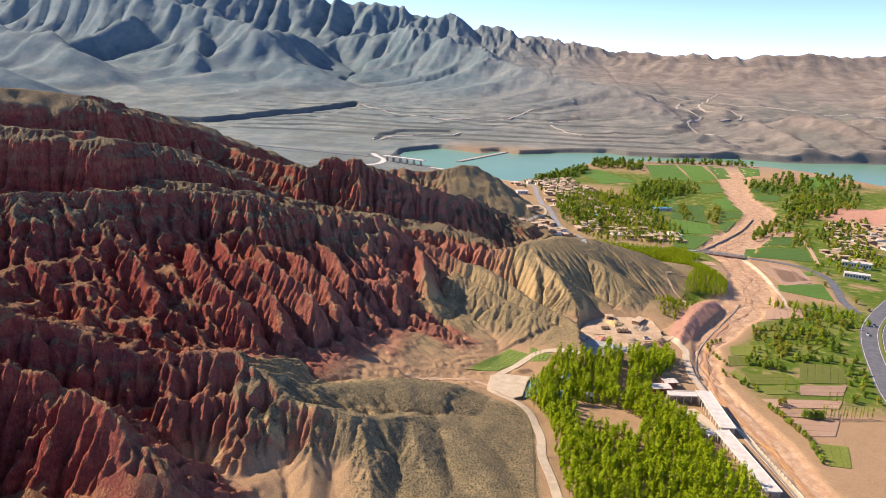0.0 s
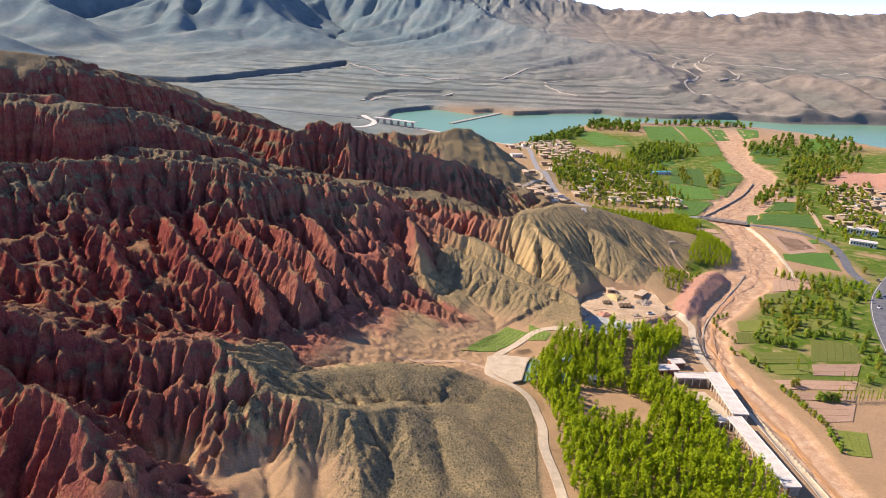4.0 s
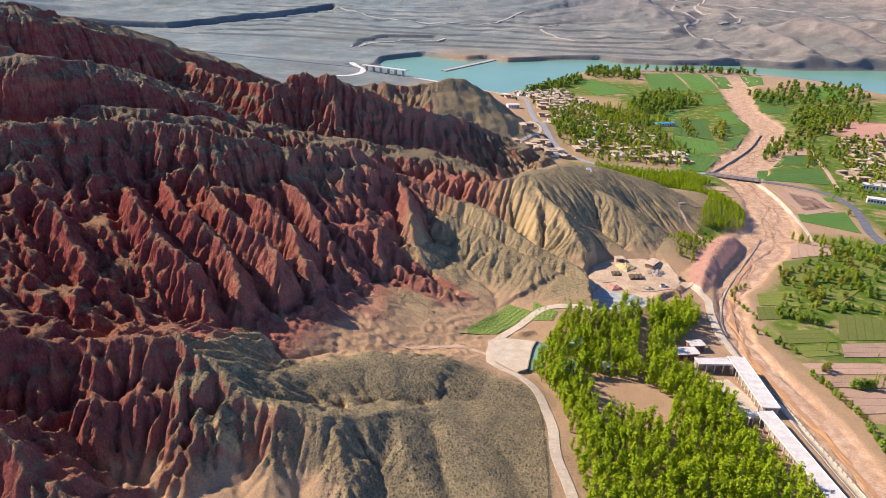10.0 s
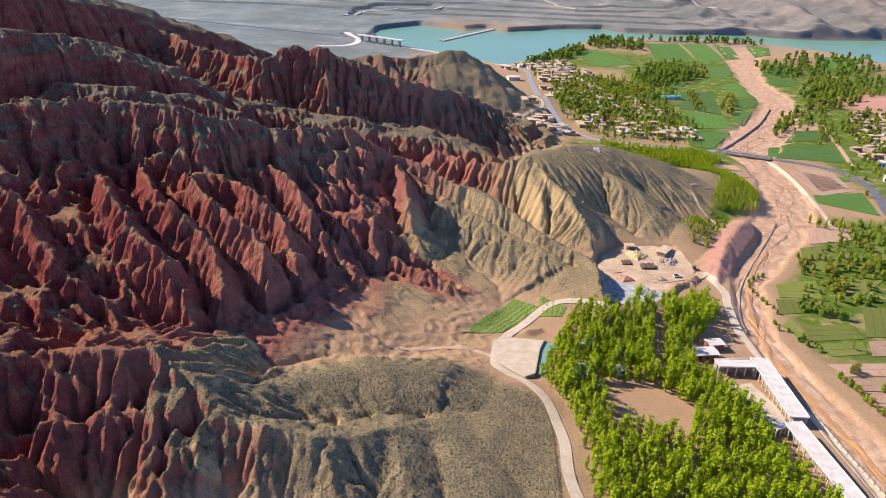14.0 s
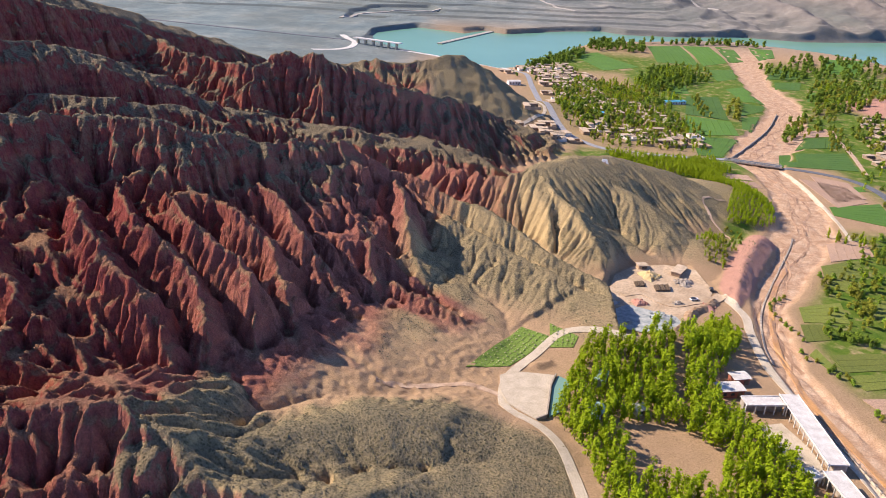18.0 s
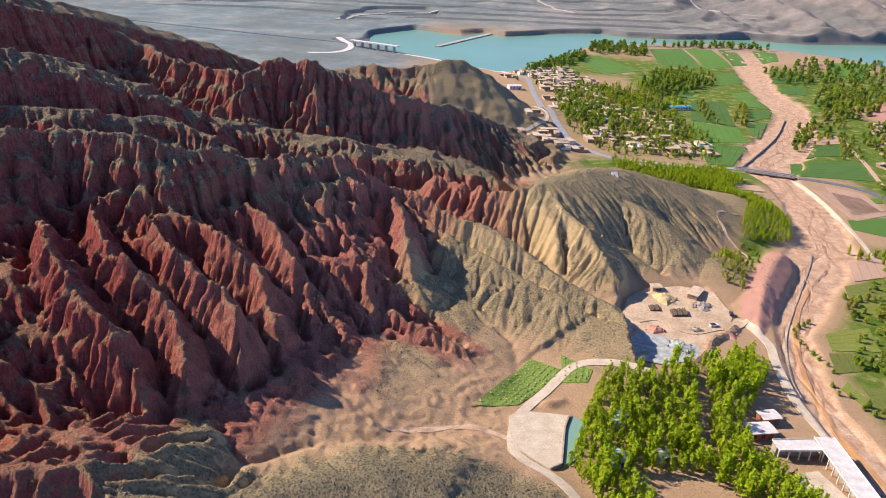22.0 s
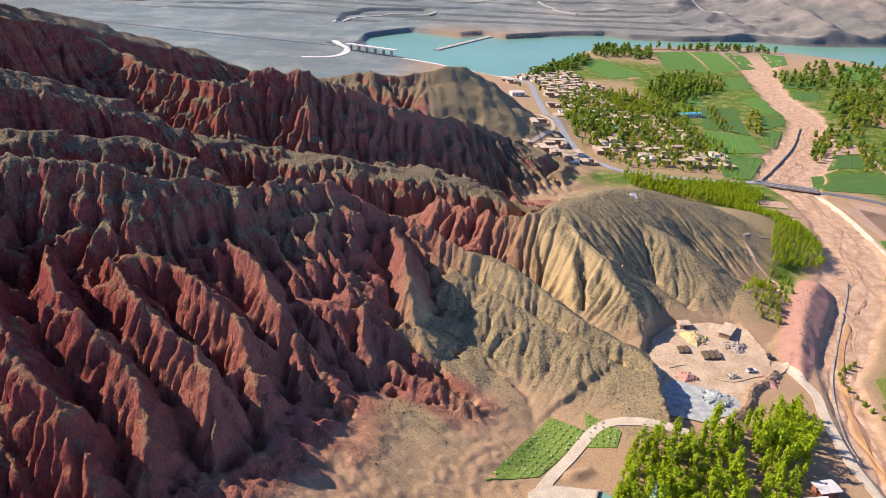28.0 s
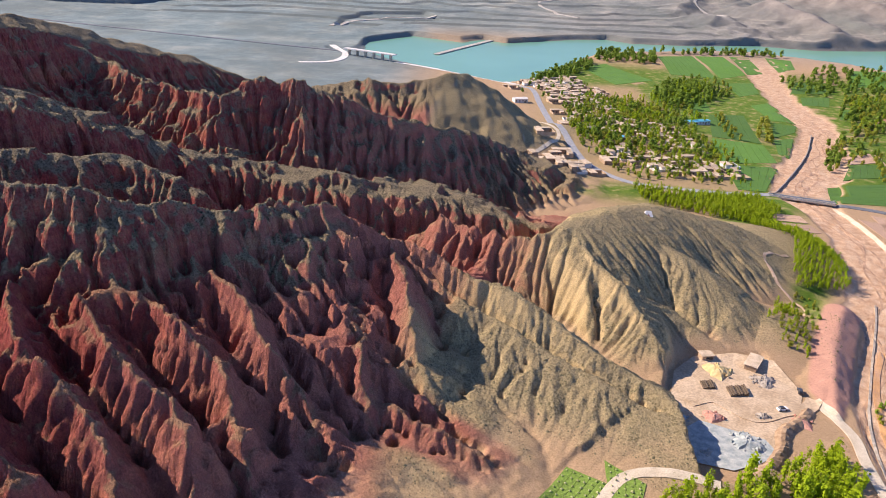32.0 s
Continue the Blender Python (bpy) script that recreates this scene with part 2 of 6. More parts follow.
# ribs of the steep ridges: distance from the crest where they begin, are full, fade and end; period, height, skew
RIBS = {
    "scarp": ((2, 12, 34, 60), 9.5, 4.6, 0.35),
    "scarp_end": ((2, 10, 30, 55), 8.0, 3.6, 0.35),
    "long_ridge": ((14, 22, 40, 70), 9.0, 5.0, 0.3),
    "skyline": ((20, 30, 55, 90), 12.0, 6.0, 0.3),
    "fluted_ridge": ((1, 9, 45, 78), 9.0, 5.4, 0.45),
    "mesa": ((8, 13, 25, 34), 7.0, 3.0, 0.2),
    "front_hill": ((1, 7, 26, 44), 5.2, 3.0, 0.15),
    "front_spur": ((1, 8, 26, 46), 6.5, 3.6, 0.2),
    "front_spur_c": ((1, 8, 26, 46), 7.0, 3.6, 0.2),
    "green_prow": ((1, 6, 22, 36), 6.0, 2.4, 0.0),
}
SPURS = ("spur_a", "spur_b", "spur_c", "spur_d", "spur_e", "spur_f", "spur_g")


def badlands():
    """The eroded hills on a fine grid: heights, and how green each cell is."""
    xs, ys = np.arange(-540, 216, CELL), np.arange(96, 960, CELL)
    X, Y = np.meshgrid(xs, ys)
    bx, by = 9 * fbm(X / 60, Y / 60, 3, 3) + 3 * fbm(X / 14, Y / 14, 2, 5), 9 * fbm(X / 60, Y / 60, 3, 13) + 3 * fbm(X / 14, Y / 14, 2, 15)
    floor = valley(X, Y) + 0.13 * np.maximum(0, -25 - X) * smooth(900, 600, Y) * (0.25 + 0.75 * smooth(232, 290, Y)) - 9 * smooth(248, 208, Y) * smooth(8, -30, X)
    rim_x, rim_y = [p[0] for p in RIDGES["front_hill"][0]], [p[1] for p in RIDGES["front_hill"][0]]
    H, tag, crest, top = floor.copy(), np.zeros(X.shape), np.zeros(X.shape), np.zeros(X.shape)
    for name, (line, reach) in RIDGES.items():
        if name == "right_hill":
            continue
        spur = name in SPURS
        fin = name.startswith("fin") or name in ("mound", "mound_low", "red_bank")
        soft_hill = spur or name in ("green_hill", "green_hill_b", "green_prow", "green_saddle", "notch_spur", "front_hill", "front_back")
        bend = 0.0 if name == "red_bank" else 0.12 if spur else 0.15 if fin else 0.3 if soft_hill else 1.0
        d, z, run = along(X + bend * bx, Y + bend * by, line)
        dd = np.sqrt(d * d + 0.6) - 0.77
        if name == "notch_spur":      # steep on its far side
            dd = dd * np.where((X + 48) * 0.52 + (Y - 492) * 0.86 > 0, 2.4, 1.0)
        if name == "green_prow":      # a ribbed cliff to the west
            dd = dd * np.where(X * 0.88 + (Y - 537) * 0.53 - 27 > 0, 0.8, 1.5)
        if name == "green_hill":
            dd = dd * (1 + 1.2 * smooth(42, 22, X))
        if name == "scarp":           # its foot draws nearer towards the gully's mouth
            dd = dd * (1 + 0.16 * smooth(180, 320, run))
        south = np.zeros(X.shape)
        if name == "front_hill":      # a ribbed scarp to the south, scrub to the north
            south = smooth(-1.5, 1.5, np.interp(X, rim_x, rim_y) - Y) * smooth(0, -50, X)
            dd = dd * (1 + 0.5 * south) * (1 + smooth(-85, -62, X) * (0.6 + 0.8 * smooth(-1.5, 1.5, np.interp(X, rim_x, rim_y) - Y)))
        left = np.clip(1 - dd / reach, 0, 1)
        if name == "red_bank":
            h = z - np.where((X - 152) * 0.89 - (Y - 496) * 0.46 > 0, 0.62, 0.4) * np.maximum(0, d - 0.8) + 0.9 * fbm(X / 7, Y / 7, 3, 171)
        elif spur:
            h = z - {"spur_a": 0.52, "spur_d": 0.4}.get(name, 0.66) * (np.sqrt(d * d + reach * reach) - reach) - 0.5 * smooth(4, 0, run)
        elif name in ("mound", "mound_low"):
            h = z + 2.5 - dd * 0.7
        elif fin:
            rib = flutes(run, d, 4.6, 0.4, 141)
            h = z + 2.2 * gnoise(run / 9 + len(line) * 3.1, run * 0, 27) - dd * 1.55 - 5 * smooth(12, 0, run) + 3.3 * (rib - 0.5) * smooth(0.3, 3, d)
        elif name in ("green_hill", "green_hill_b", "front_back", "mesa"):
            h = floor + (z - floor) * (1 - np.clip(dd / reach, 0, 1) ** 1.5)
        else:
            h = floor + (z - floor) * left ** (1.1 if name in ("notch_spur", "back_ridge", "front_hill", "green_prow", "green_saddle", "scarp_end") else 1.5)
            if name in CLIFFS:
                h = floor + (z - floor) * np.interp(dd, *CLIFFS[name])
        if name in RIBS:
            (a, b, c, e), period, high, skew = RIBS[name]
            share = smooth(a, b, d) * smooth(e, c, d) * smooth(6, 22, z - floor)
            if name == "front_hill":
                share = share * south * smooth(-42, -62, X)
            h = h + share * high * (flutes(run, d, period, skew, 100 + len(name)) - 0.6)
        up = h > H
        green = 1.0 if soft_hill else 0.0
        if name == "front_hill":
            green = smooth(-103, -75, X) * (1 - 0.85 * south * smooth(-36, -66, X))
        if name in ("spur_b", "spur_c"):
            green = 0.75 if name == "spur_b" else 0.5
        if name == "notch_spur":
            green = 0.25 + 0.75 * smooth(-38, 12, X - 0.5 * (Y - 480))
        if name == "green_saddle":
            green = 0.2 + 0.5 * smooth(-10, 30, X)
        if name == "back_ridge":
            green = smooth(-62, -40, X)
        tag = np.where(up, green, tag)
        flat_to = {"long_ridge": 17, "skyline": 22, "mesa": 12}.get(name, 0)
        top = np.where(up, smooth(flat_to + 3, flat_to - 3, d) * smooth(20, 40, z - floor) if flat_to else 0.0, top)
        if name in ("scarp", "long_ridge", "skyline", "front_hill", "front_spur", "front_spur_c", "fluted_ridge", "back_ridge", "mesa"):
            wide, much = (9, 0.4) if name.startswith("front_spur") else ({"fluted_ridge": 58, "skyline": 48, "long_ridge": 34}.get(name, 26), 1.0)
            if name == "front_hill":
                much = 0.3 + 0.7 * smooth(-105, -80, X)
            crest = np.maximum(crest, much * np.exp(-(d / wide) ** 2) * smooth(8, 25, z - floor))
        elif fin and name != "red_bank":
            crest = np.maximum(crest, 0.35 * np.exp(-(d / 5) ** 2))
        H = np.maximum(H, h)
    tag = np.maximum(tag, 0.85 * smooth(-52, -22, X) * smooth(470, 440, Y) * smooth(340, 360, Y))
    tag = np.maximum(tag, smooth(40, 70, X) * smooth(660, 615, Y))
    tag = np.maximum(tag, smooth(-45, -20, X) * smooth(338, 325, Y))
    tag = tag * (1 - 0.9 * smooth(17, 9, along(X, Y, RIDGES["mound"][0])[0]))
    tag = tag * (1 - 0.9 * smooth(8, 5, along(X, Y, RIDGES["mound_low"][0])[0]))
    # hard beds make ledges and short cliffs in the red rock
    ledge = H / 11.0 + 0.55 * fbm(X / 55, Y / 55, 3, 131)
    part_up = ledge - np.floor(ledge)
    H = H + 11.0 * (smooth(0.28, 0.78, part_up) - part_up) * 0.4 * (1 - tag) * (1 - top) * smooth(10, 20, H - floor) * smooth(-0.35, 0.25, fbm(X / 30, Y / 30, 2, 133))
    body = smooth(1.0, 9.0, H - floor)
    bank = smooth(18, 12, along(X, Y, RIDGES["red_bank"][0])[0])
    body = body * (1 - 0.95 * bank)
    scree = smooth(-75, -45, X) * smooth(790, 820, Y)
    calm = (1 - 0.9 * scree) * (1 - 0.7 * top) * (1 - 0.65 * tag * smooth(42, 72, X)) * (1 - 0.5 * tag * smooth(345, 325, Y) * smooth(-70, -40, X))
    H = H + body * (1 - 0.6 * tag) * (1 - 0.8 * scree) * 1.6 * fbm(X / 22, Y / 22, 4, 21)
    # spurs and gullies at several widths, down every slope
    for width, steps, high, quiet in ((30, 34, 2.8, 0.8), (13, 26, 2.2, 0.55), (6, 18, 1.7, 0.3), (3.3, 11, 0.9, 0.2)):
        base = blur(H, 4 if width > 20 else 3)
        gy, gx = np.gradient(base, CELL)
        steep = smooth(0.12, 0.55, np.hypot(gx, gy)) * body
        L = streaks(base, gnoise(X / width, Y / width, int(width) + 40), steps)
        shape = 0.45 - np.abs(L) if width > 6 else np.abs(L) - 0.7
        H = H + steep * high * (1 - quiet * tag) * (1 - 0.45 * crest * (width > 20)) * calm * np.clip(shape, -1.5, 1.2)
    E = erode(H, floor, CELL, 5)
    H = H + (E - H) * (1 - 0.75 * tag) * (1 - 0.6 * top) * (1 - 0.8 * scree) * (1 - 0.9 * bank)
    crest = np.maximum(crest, top)
    cut = depth_in(X, Y, QUARRY)
    H = np.where(cut > 0, np.minimum(H, floor + 0.2), H)
    east = smooth(72, 80, X) * smooth(440, 455, Y)
    H = np.where((cut <= 0) & (cut > -40), H + (np.minimum(H, floor + 0.2 - 0.7 * cut) - H) * east, H)
    return xs, ys, H, tag, floor, np.clip(crest, 0, 1)


FINE = 0.7
FINE_BOX = (-330, 150, 200, 660)


def fine_rills():
    """The near hills again at a finer step, with rills cut by running water."""
    bxs, bys, H, tag, floor, crest = BAD
    xs, ys = np.arange(FINE_BOX[0], FINE_BOX[1] + 0.1, FINE), np.arange(FINE_BOX[2], FINE_BOX[3] + 0.1, FINE)
    X, Y = np.meshgrid(xs, ys)
    Z, green, bed = (sample(bxs, bys, F, X, Y) for F in (H, tag, floor))
    up = smooth(2.0, 7.0, Z - bed)
    share = up * (1 - 0.5 * green) * smooth(22, 13, along(X, Y, RIDGES["red_bank"][0])[0] * -1 + 35)
    # short cliffs where hard beds break off
    ledge = Z / 9.0 + 0.6 * fbm(X / 38, Y / 38, 3, 155)
    f = ledge - np.floor(ledge)
    Z = Z + 9.0 * (smooth(0.3, 0.62, f) - f) * 0.5 * share * (1 - green) * smooth(7, 14, Z - bed) * smooth(-0.15, 0.25, fbm(X / 20, Y / 20, 2, 157))
    gy, gx = np.gradient(blur(Z, 2), FINE)
    steep = smooth(0.25, 0.8, np.hypot(gx, gy))
    for width, steps, high in ((4.2, 18, 1.25), (2.2, 14, 0.85)):
        L = streaks(blur(Z, 2), gnoise(X / width, Y / width, int(width * 10)), steps)
        Z = Z + share * steep * high * (0.6 - np.abs(L)).clip(-1.4, 0.6)
    E = erode(Z, bed, FINE, 3, 0.06)
    Z = Z + (E - Z) * share
    # thin hard beds stand out on bare faces
    beds = Z * 0.34 + 1.2 * fbm(X / 45, Y / 45, 2, 151)
    Z = Z + 0.35 * share * steep * (np.abs(2 * (beds - np.floor(beds)) - 1) - 0.5)
    edge = np.minimum(np.minimum(X - FINE_BOX[0], FINE_BOX[1] - X), np.minimum(Y - FINE_BOX[2], FINE_BOX[3] - Y))
    return xs, ys, Z, smooth(0, 6, edge)


def sample(xs, ys, F, X, Y):
    """Bilinear values of a grid at points; the edge's value outside."""
    u = np.clip((X - xs[0]) / (xs[1] - xs[0]), 0, len(xs) - 1.001)
    v = np.clip((Y - ys[0]) / (ys[1] - ys[0]), 0, len(ys) - 1.001)
    i, j = u.astype(int), v.astype(int)
    u, v = u - i, v - j
    return (F[j, i] * (1 - u) + F[j, i + 1] * u) * (1 - v) + (F[j + 1, i] * (1 - u) + F[j + 1, i + 1] * u) * v


def far_ranges():
    """What the mountains add to the far plain, on a grid, cut by their streams."""
    xs, ys = np.arange(-4200, 4201, 15.0), np.arange(1480, 4811, 15.0)
    X, Y = np.meshgrid(xs, ys)
    plain = -17 + 0.047 * np.maximum(0, Y - 1750)
    H, wx, wy = plain.copy(), X + 60 * fbm(X / 350, Y / 350, 3, 61), Y + 60 * fbm(X / 350, Y / 350, 3, 71)
    for name, (line, reach) in FAR.items():
        bent = 0.25 if name in ("far_h", "far_i", "far_f") else 1.0
        d, c, run = along(X + bent * (wx - X), Y + bent * (wy - Y), line)
        k = np.exp(-(np.sqrt(d * d + 100) - 10) / reach)
        c = c * (1.06 if name == "far_f" else 1.0)
        rib = flutes(run, d, reach * 0.85, 0.2, 161)
        H = np.maximum(H, plain + (c - plain) * k * (1 - (0.12 if name in ("far_h", "far_i") else 0.2 if name == "far_f" else 0.4) * (0.9 - rib) * smooth(reach * 0.1, reach * 0.7, d)))
    peak = smooth(4, 40, H - plain)
    H = H + peak * 5 * fbm(X / 90, Y / 90, 3, 95) * smooth(20, 120, H - plain)
    for width, steps, high in ((150, 18, 26), (70, 12, 18), (38, 8, 9)):
        L = streaks(blur(H, 2), gnoise(X / width, Y / width, width), steps)
        H = H + peak * smooth(20, 260, H - plain) * high * np.clip(0.5 - np.abs(L), -1.4, 0.5)
    H = erode(H, plain, 15.0, 5, 0.022, 6.0, 0.9)
    return xs, ys, H - plain, peak


BAD = badlands()
FAR_RANGES = far_ranges()
RILLS = fine_rills()


def terrain(X, Y):
    """Height of the ground, and its share of red rock, of green, of wash sand and of far rock."""
    X, Y = np.asarray(X, float), np.asarray(Y, float)
    base = valley(X, Y)
    # the far side of the water: a low bank, then plains that rise to the mountains
    far = smooth(1380, 1480, Y + 0.15 * X)
    plain = -17 + 0.047 * np.maximum(0, Y - 1750) + 5 * fbm(X / 300, Y / 300, 3, 41) * smooth(1500, 2100, Y)
    steps = 4.0 * (np.floor(plain / 4) + smooth(0.93, 1.0, plain / 4 - np.floor(plain / 4)))
    plain = plain + (steps - plain) * smooth(2600, 2100, Y) * smooth(-900, -600, X) * smooth(600, 350, X)
    plain = plain - 7 * smooth(0, 7, depth_in(X, Y, BASIN)) - 14 * smooth(0, 10, depth_in(X, Y, ARM))
    Z = base * (1 - far) + plain * far
    xs, ys, H, tag, floor, crest = BAD
    inb = smooth(-538, -490, X) * smooth(214, 200, X) * smooth(97, 112, Y) * smooth(958, 930, Y)
    hb = sample(xs, ys, H, X, Y)
    near = (X > FINE_BOX[0]) & (X < FINE_BOX[1]) & (Y > FINE_BOX[2]) & (Y < FINE_BOX[3])
    if near.any():
        rx, ry, rz, rw = RILLS
        share = sample(rx, ry, rw, X[near], Y[near])
        hb[near] = hb[near] * (1 - share) + sample(rx, ry, rz, X[near], Y[near]) * share
    Z = Z * (1 - inb) + hb * inb
    bed = sample(xs, ys, floor, X, Y)
    up = np.maximum(hb - bed, 0) * inb
    green = sample(xs, ys, tag, X, Y) * inb
    rough = inb * smooth(20, 0, X) * smooth(-110, -80, X) * smooth(310, 330, Y) * smooth(430, 400, Y) * smooth(6, 2, up)
    Z = Z + rough * (1.6 * np.abs(fbm(X / 11, Y / 9, 3, 57)) + 0.7 * fbm(X / 4, Y / 4, 2, 58))
    # broken red ground at the foot of the scarp
    apron = inb * smooth(-60, -76, X - 0.3 * (Y - 330)) * smooth(282, 300, Y) * smooth(400, 375, Y) * smooth(-210, -180, X)
    Z = Z + apron * smooth(14, 4, up) * (4.5 * np.abs(fbm(X / 15, Y / 15, 3, 181)) + 1.6 * np.abs(gnoise(X / 4.5, Y / 4.5, 183)))
    # fine fluting
    Z = Z + smooth(2, 8, up) * (1 - 0.75 * green) * (0.25 * gnoise(X / 4.5, Y / 4.5, 51) + 0.3 * gnoise(X / 1.9, Y / 1.9, 52))
    rock = smooth(2.0, 9.0, up + 2.5 * fbm(X / 14, Y / 14, 3, 53) * smooth(0.5, 2, up))
    rock = np.maximum(rock, apron)
    heath = smooth(37, 33, X + np.maximum(0, 250 - Y) * -0.13) * smooth(336, 326, Y + 0.35 * np.maximum(0, X)) * smooth(-50, -25, X) * smooth(135, 185, Y)
    rock = np.maximum(rock, heath)
    # mountains
    peak = np.zeros(X.shape)
    m = (Y > 1500)
    if m.any():
        fx, fy, rise, high = FAR_RANGES
        share = smooth(1500, 1570, Y[m])
        Z[m] += sample(fx, fy, rise, X[m], Y[m]) * share
        peak[m] = sample(fx, fy, high, X[m], Y[m]) * share
    gul = np.maximum(smooth(330, 480, X), 0.35 * smooth(1900, 2100, Y)) * smooth(1690, 1800, Y) * smooth(3700, 2900, Y) * far
    Z = Z + gul * (13 * (0.45 - 2 * np.abs(gnoise(X / 120 + 0.3 * gnoise(X / 60, Y / 60, 98), Y / 210, 97))) + 4 * (0.4 - 2 * np.abs(gnoise(X / 42, Y / 70, 99))) + 2.2 * (0.4 - 2 * np.abs(gnoise(X / 19, Y / 34, 103))))
    d, w, run = along(X, Y, [(a, b, c) for a, b, c in WASH])
    edge = d - w * (1 + 0.25 * gnoise(run / 30, d * 0, 35))
    sand = smooth(2.0, -2.0, edge) * (1 - rock) * (1 - smooth(0.3, 1.2, up))
    Z = Z - 1.6 * smooth(1.5, -2.5, edge) * (1 - smooth(0.3, 1.2, up)) + sand * (0.7 * fbm(X / 12, Y / 25, 3, 37) - 0.5 * smooth(0.16, 0.0, np.abs(gnoise(edge / 7 + 0.8 * gnoise(run / 18, edge / 9, 39), run / 55, 38))))
    d = depth_in(X, Y, LAKE)
    Z = np.where(d > -60, np.minimum(Z, np.where(d > 0, WATER_Z - 2 - 0.02 * d, WATER_Z + 0.5 - d * 0.05 + far * 26 * smooth(2, 10 + 34 * np.clip(0.5 + 1.3 * fbm(X / 90, Y / 90, 2, 93), 0, 1), -d))), Z)
    line, reach = RIDGES["right_hill"]
    d, z, run = along(X, Y, line)
    h = valley(X, Y) + (z - valley(X, Y)) * np.exp(-d / reach)
    pink = smooth(1.5, 6, h - Z) * smooth(3, 6, h - valley(X, Y))
    Z = np.where(h - valley(X, Y) > 3, np.maximum(Z, h - 3.0), Z)
    d = along(X, Y, RIDGES["red_bank"][0])[0]
    pink = np.maximum(pink, smooth(10, 8, d) * smooth(0, 1.0, up))
    field = (1 - far) * (1 - rock) * (1 - sand) * np.maximum(smooth(690, 740, Y) * smooth(30, 80, X), smooth(2, 14, edge) * smooth(150, 168, X) * smooth(355, 385, Y))
    field = field * (1 - 0.8 * smooth(215, 195, X) * smooth(745, 770, Y) * smooth(1260, 1200, Y))
    field = field * (1 - smooth(330, 300, X) * smooth(232, 245, X) * smooth(768, 745, Y) * smooth(570, 600, Y))
    cap = np.maximum(sample(xs, ys, crest, X, Y) * inb, green * (0.6 + 0.4 * smooth(365, 330, Y)))
    return Z, rock, green, sand, peak, pink, cap, field


def axis(stops):
    """Grid lines: stretches of (from, to, first step, last step)."""
    out = []
    for a, b, s0, s1 in stops:
        n = max(2, round(2 * abs(b - a) / (s0 + s1)))
        t = np.arange(n) / n
        step = s0 + (s1 - s0) * t
        c = np.concatenate([[0], np.cumsum(step)])
        out.extend(a + (b - a) * c[:-1] / c[-1])
    return np.array(out + [stops[-1][1]])


# ---- materials ----
def material(name):
    m = bpy.data.materials.new(name)
    m.use_nodes = True
    return m, m.node_tree.nodes, m.node_tree.links, m.node_tree.nodes["Principled BSDF"]


def node(nodes, kind, **values):
    n = nodes.new(kind)
    for key, value in values.items():
        n.inputs[key.replace("_", " ")].default_value = value
    return n


def ramp(nodes, stops):
    n = nodes.new("ShaderNodeValToRGB")
    e = n.color_ramp.elements
    while len(e) < len(stops):
        e.new(0.5)
    for k, (p, c) in zip(e, stops):
        k.position, k.color = p, (*c, 1) if len(c) == 3 else c
    return n


def mixer(nodes, links, fac, a, b):
    n = nodes.new("ShaderNodeMix")
    n.data_type = "RGBA"
    for socket, v in ((n.inputs["Factor"], fac), (n.inputs["A"], a), (n.inputs["B"], b)):
        if hasattr(v, "links"):
            links.new(v, socket)
        elif isinstance(v, tuple):
            socket.default_value = (*v, 1)
        else:
            socket.default_value = v
    return n.outputs["Result"]


def mottled(name, dark, light, scale=1.0, rough=0.9, bump=0.3, detail=6, metal=0.0, spread=(0.35, 0.65), vary=0.0):
    """A plain surface with grain at two sizes, relief, and some difference from thing to thing."""
    m, nodes, links, bsdf = material(name)
    co = nodes.new("ShaderNodeNewGeometry")
    big, fine = node(nodes, "ShaderNodeTexNoise", Scale=scale, Detail=detail), node(nodes, "ShaderNodeTexNoise", Scale=scale * 9, Detail=3)
    for n in (big, fine):
        links.new(co.outputs["Position"], n.inputs["Vector"])
    r = ramp(nodes, [(spread[0], dark), (spread[1], light)])
    links.new(big.outputs["Fac"], r.inputs["Fac"])
    shade = ramp(nodes, [(0.3, (0.75, 0.75, 0.75)), (0.7, (1.2, 1.2, 1.2))])
    links.new(fine.outputs["Fac"], shade.inputs["Fac"])
    mul = nodes.new("ShaderNodeMix")
    mul.data_type, mul.blend_type = "RGBA", "MULTIPLY"
    mul.inputs["Factor"].default_value = 1.0
    links.new(r.outputs["Color"], mul.inputs["A"])
    links.new(shade.outputs["Color"], mul.inputs["B"])
    colour = mul.outputs["Result"]
    if vary:
        info = nodes.new("ShaderNodeObjectInfo")
        hsv = nodes.new("ShaderNodeHueSaturation")
        mr = node(nodes, "ShaderNodeMapRange", To_Min=1 - vary, To_Max=1 + vary)
        links.new(info.outputs["Random"], mr.inputs["Value"])
        links.new(mr.outputs["Result"], hsv.inputs["Value"])
        links.new(colour, hsv.inputs["Color"])
        colour = hsv.outputs["Color"]
    links.new(colour, bsdf.inputs["Base Color"])
    bsdf.inputs["Roughness"].default_value = rough
    bsdf.inputs["Metallic"].default_value = metal
    if bump:
        b = node(nodes, "ShaderNodeBump", Strength=bump, Distance=0.2 / scale)
        links.new(fine.outputs["Fac"], b.inputs["Height"])
        links.new(b.outputs["Normal"], bsdf.inputs["Normal"])
    return m


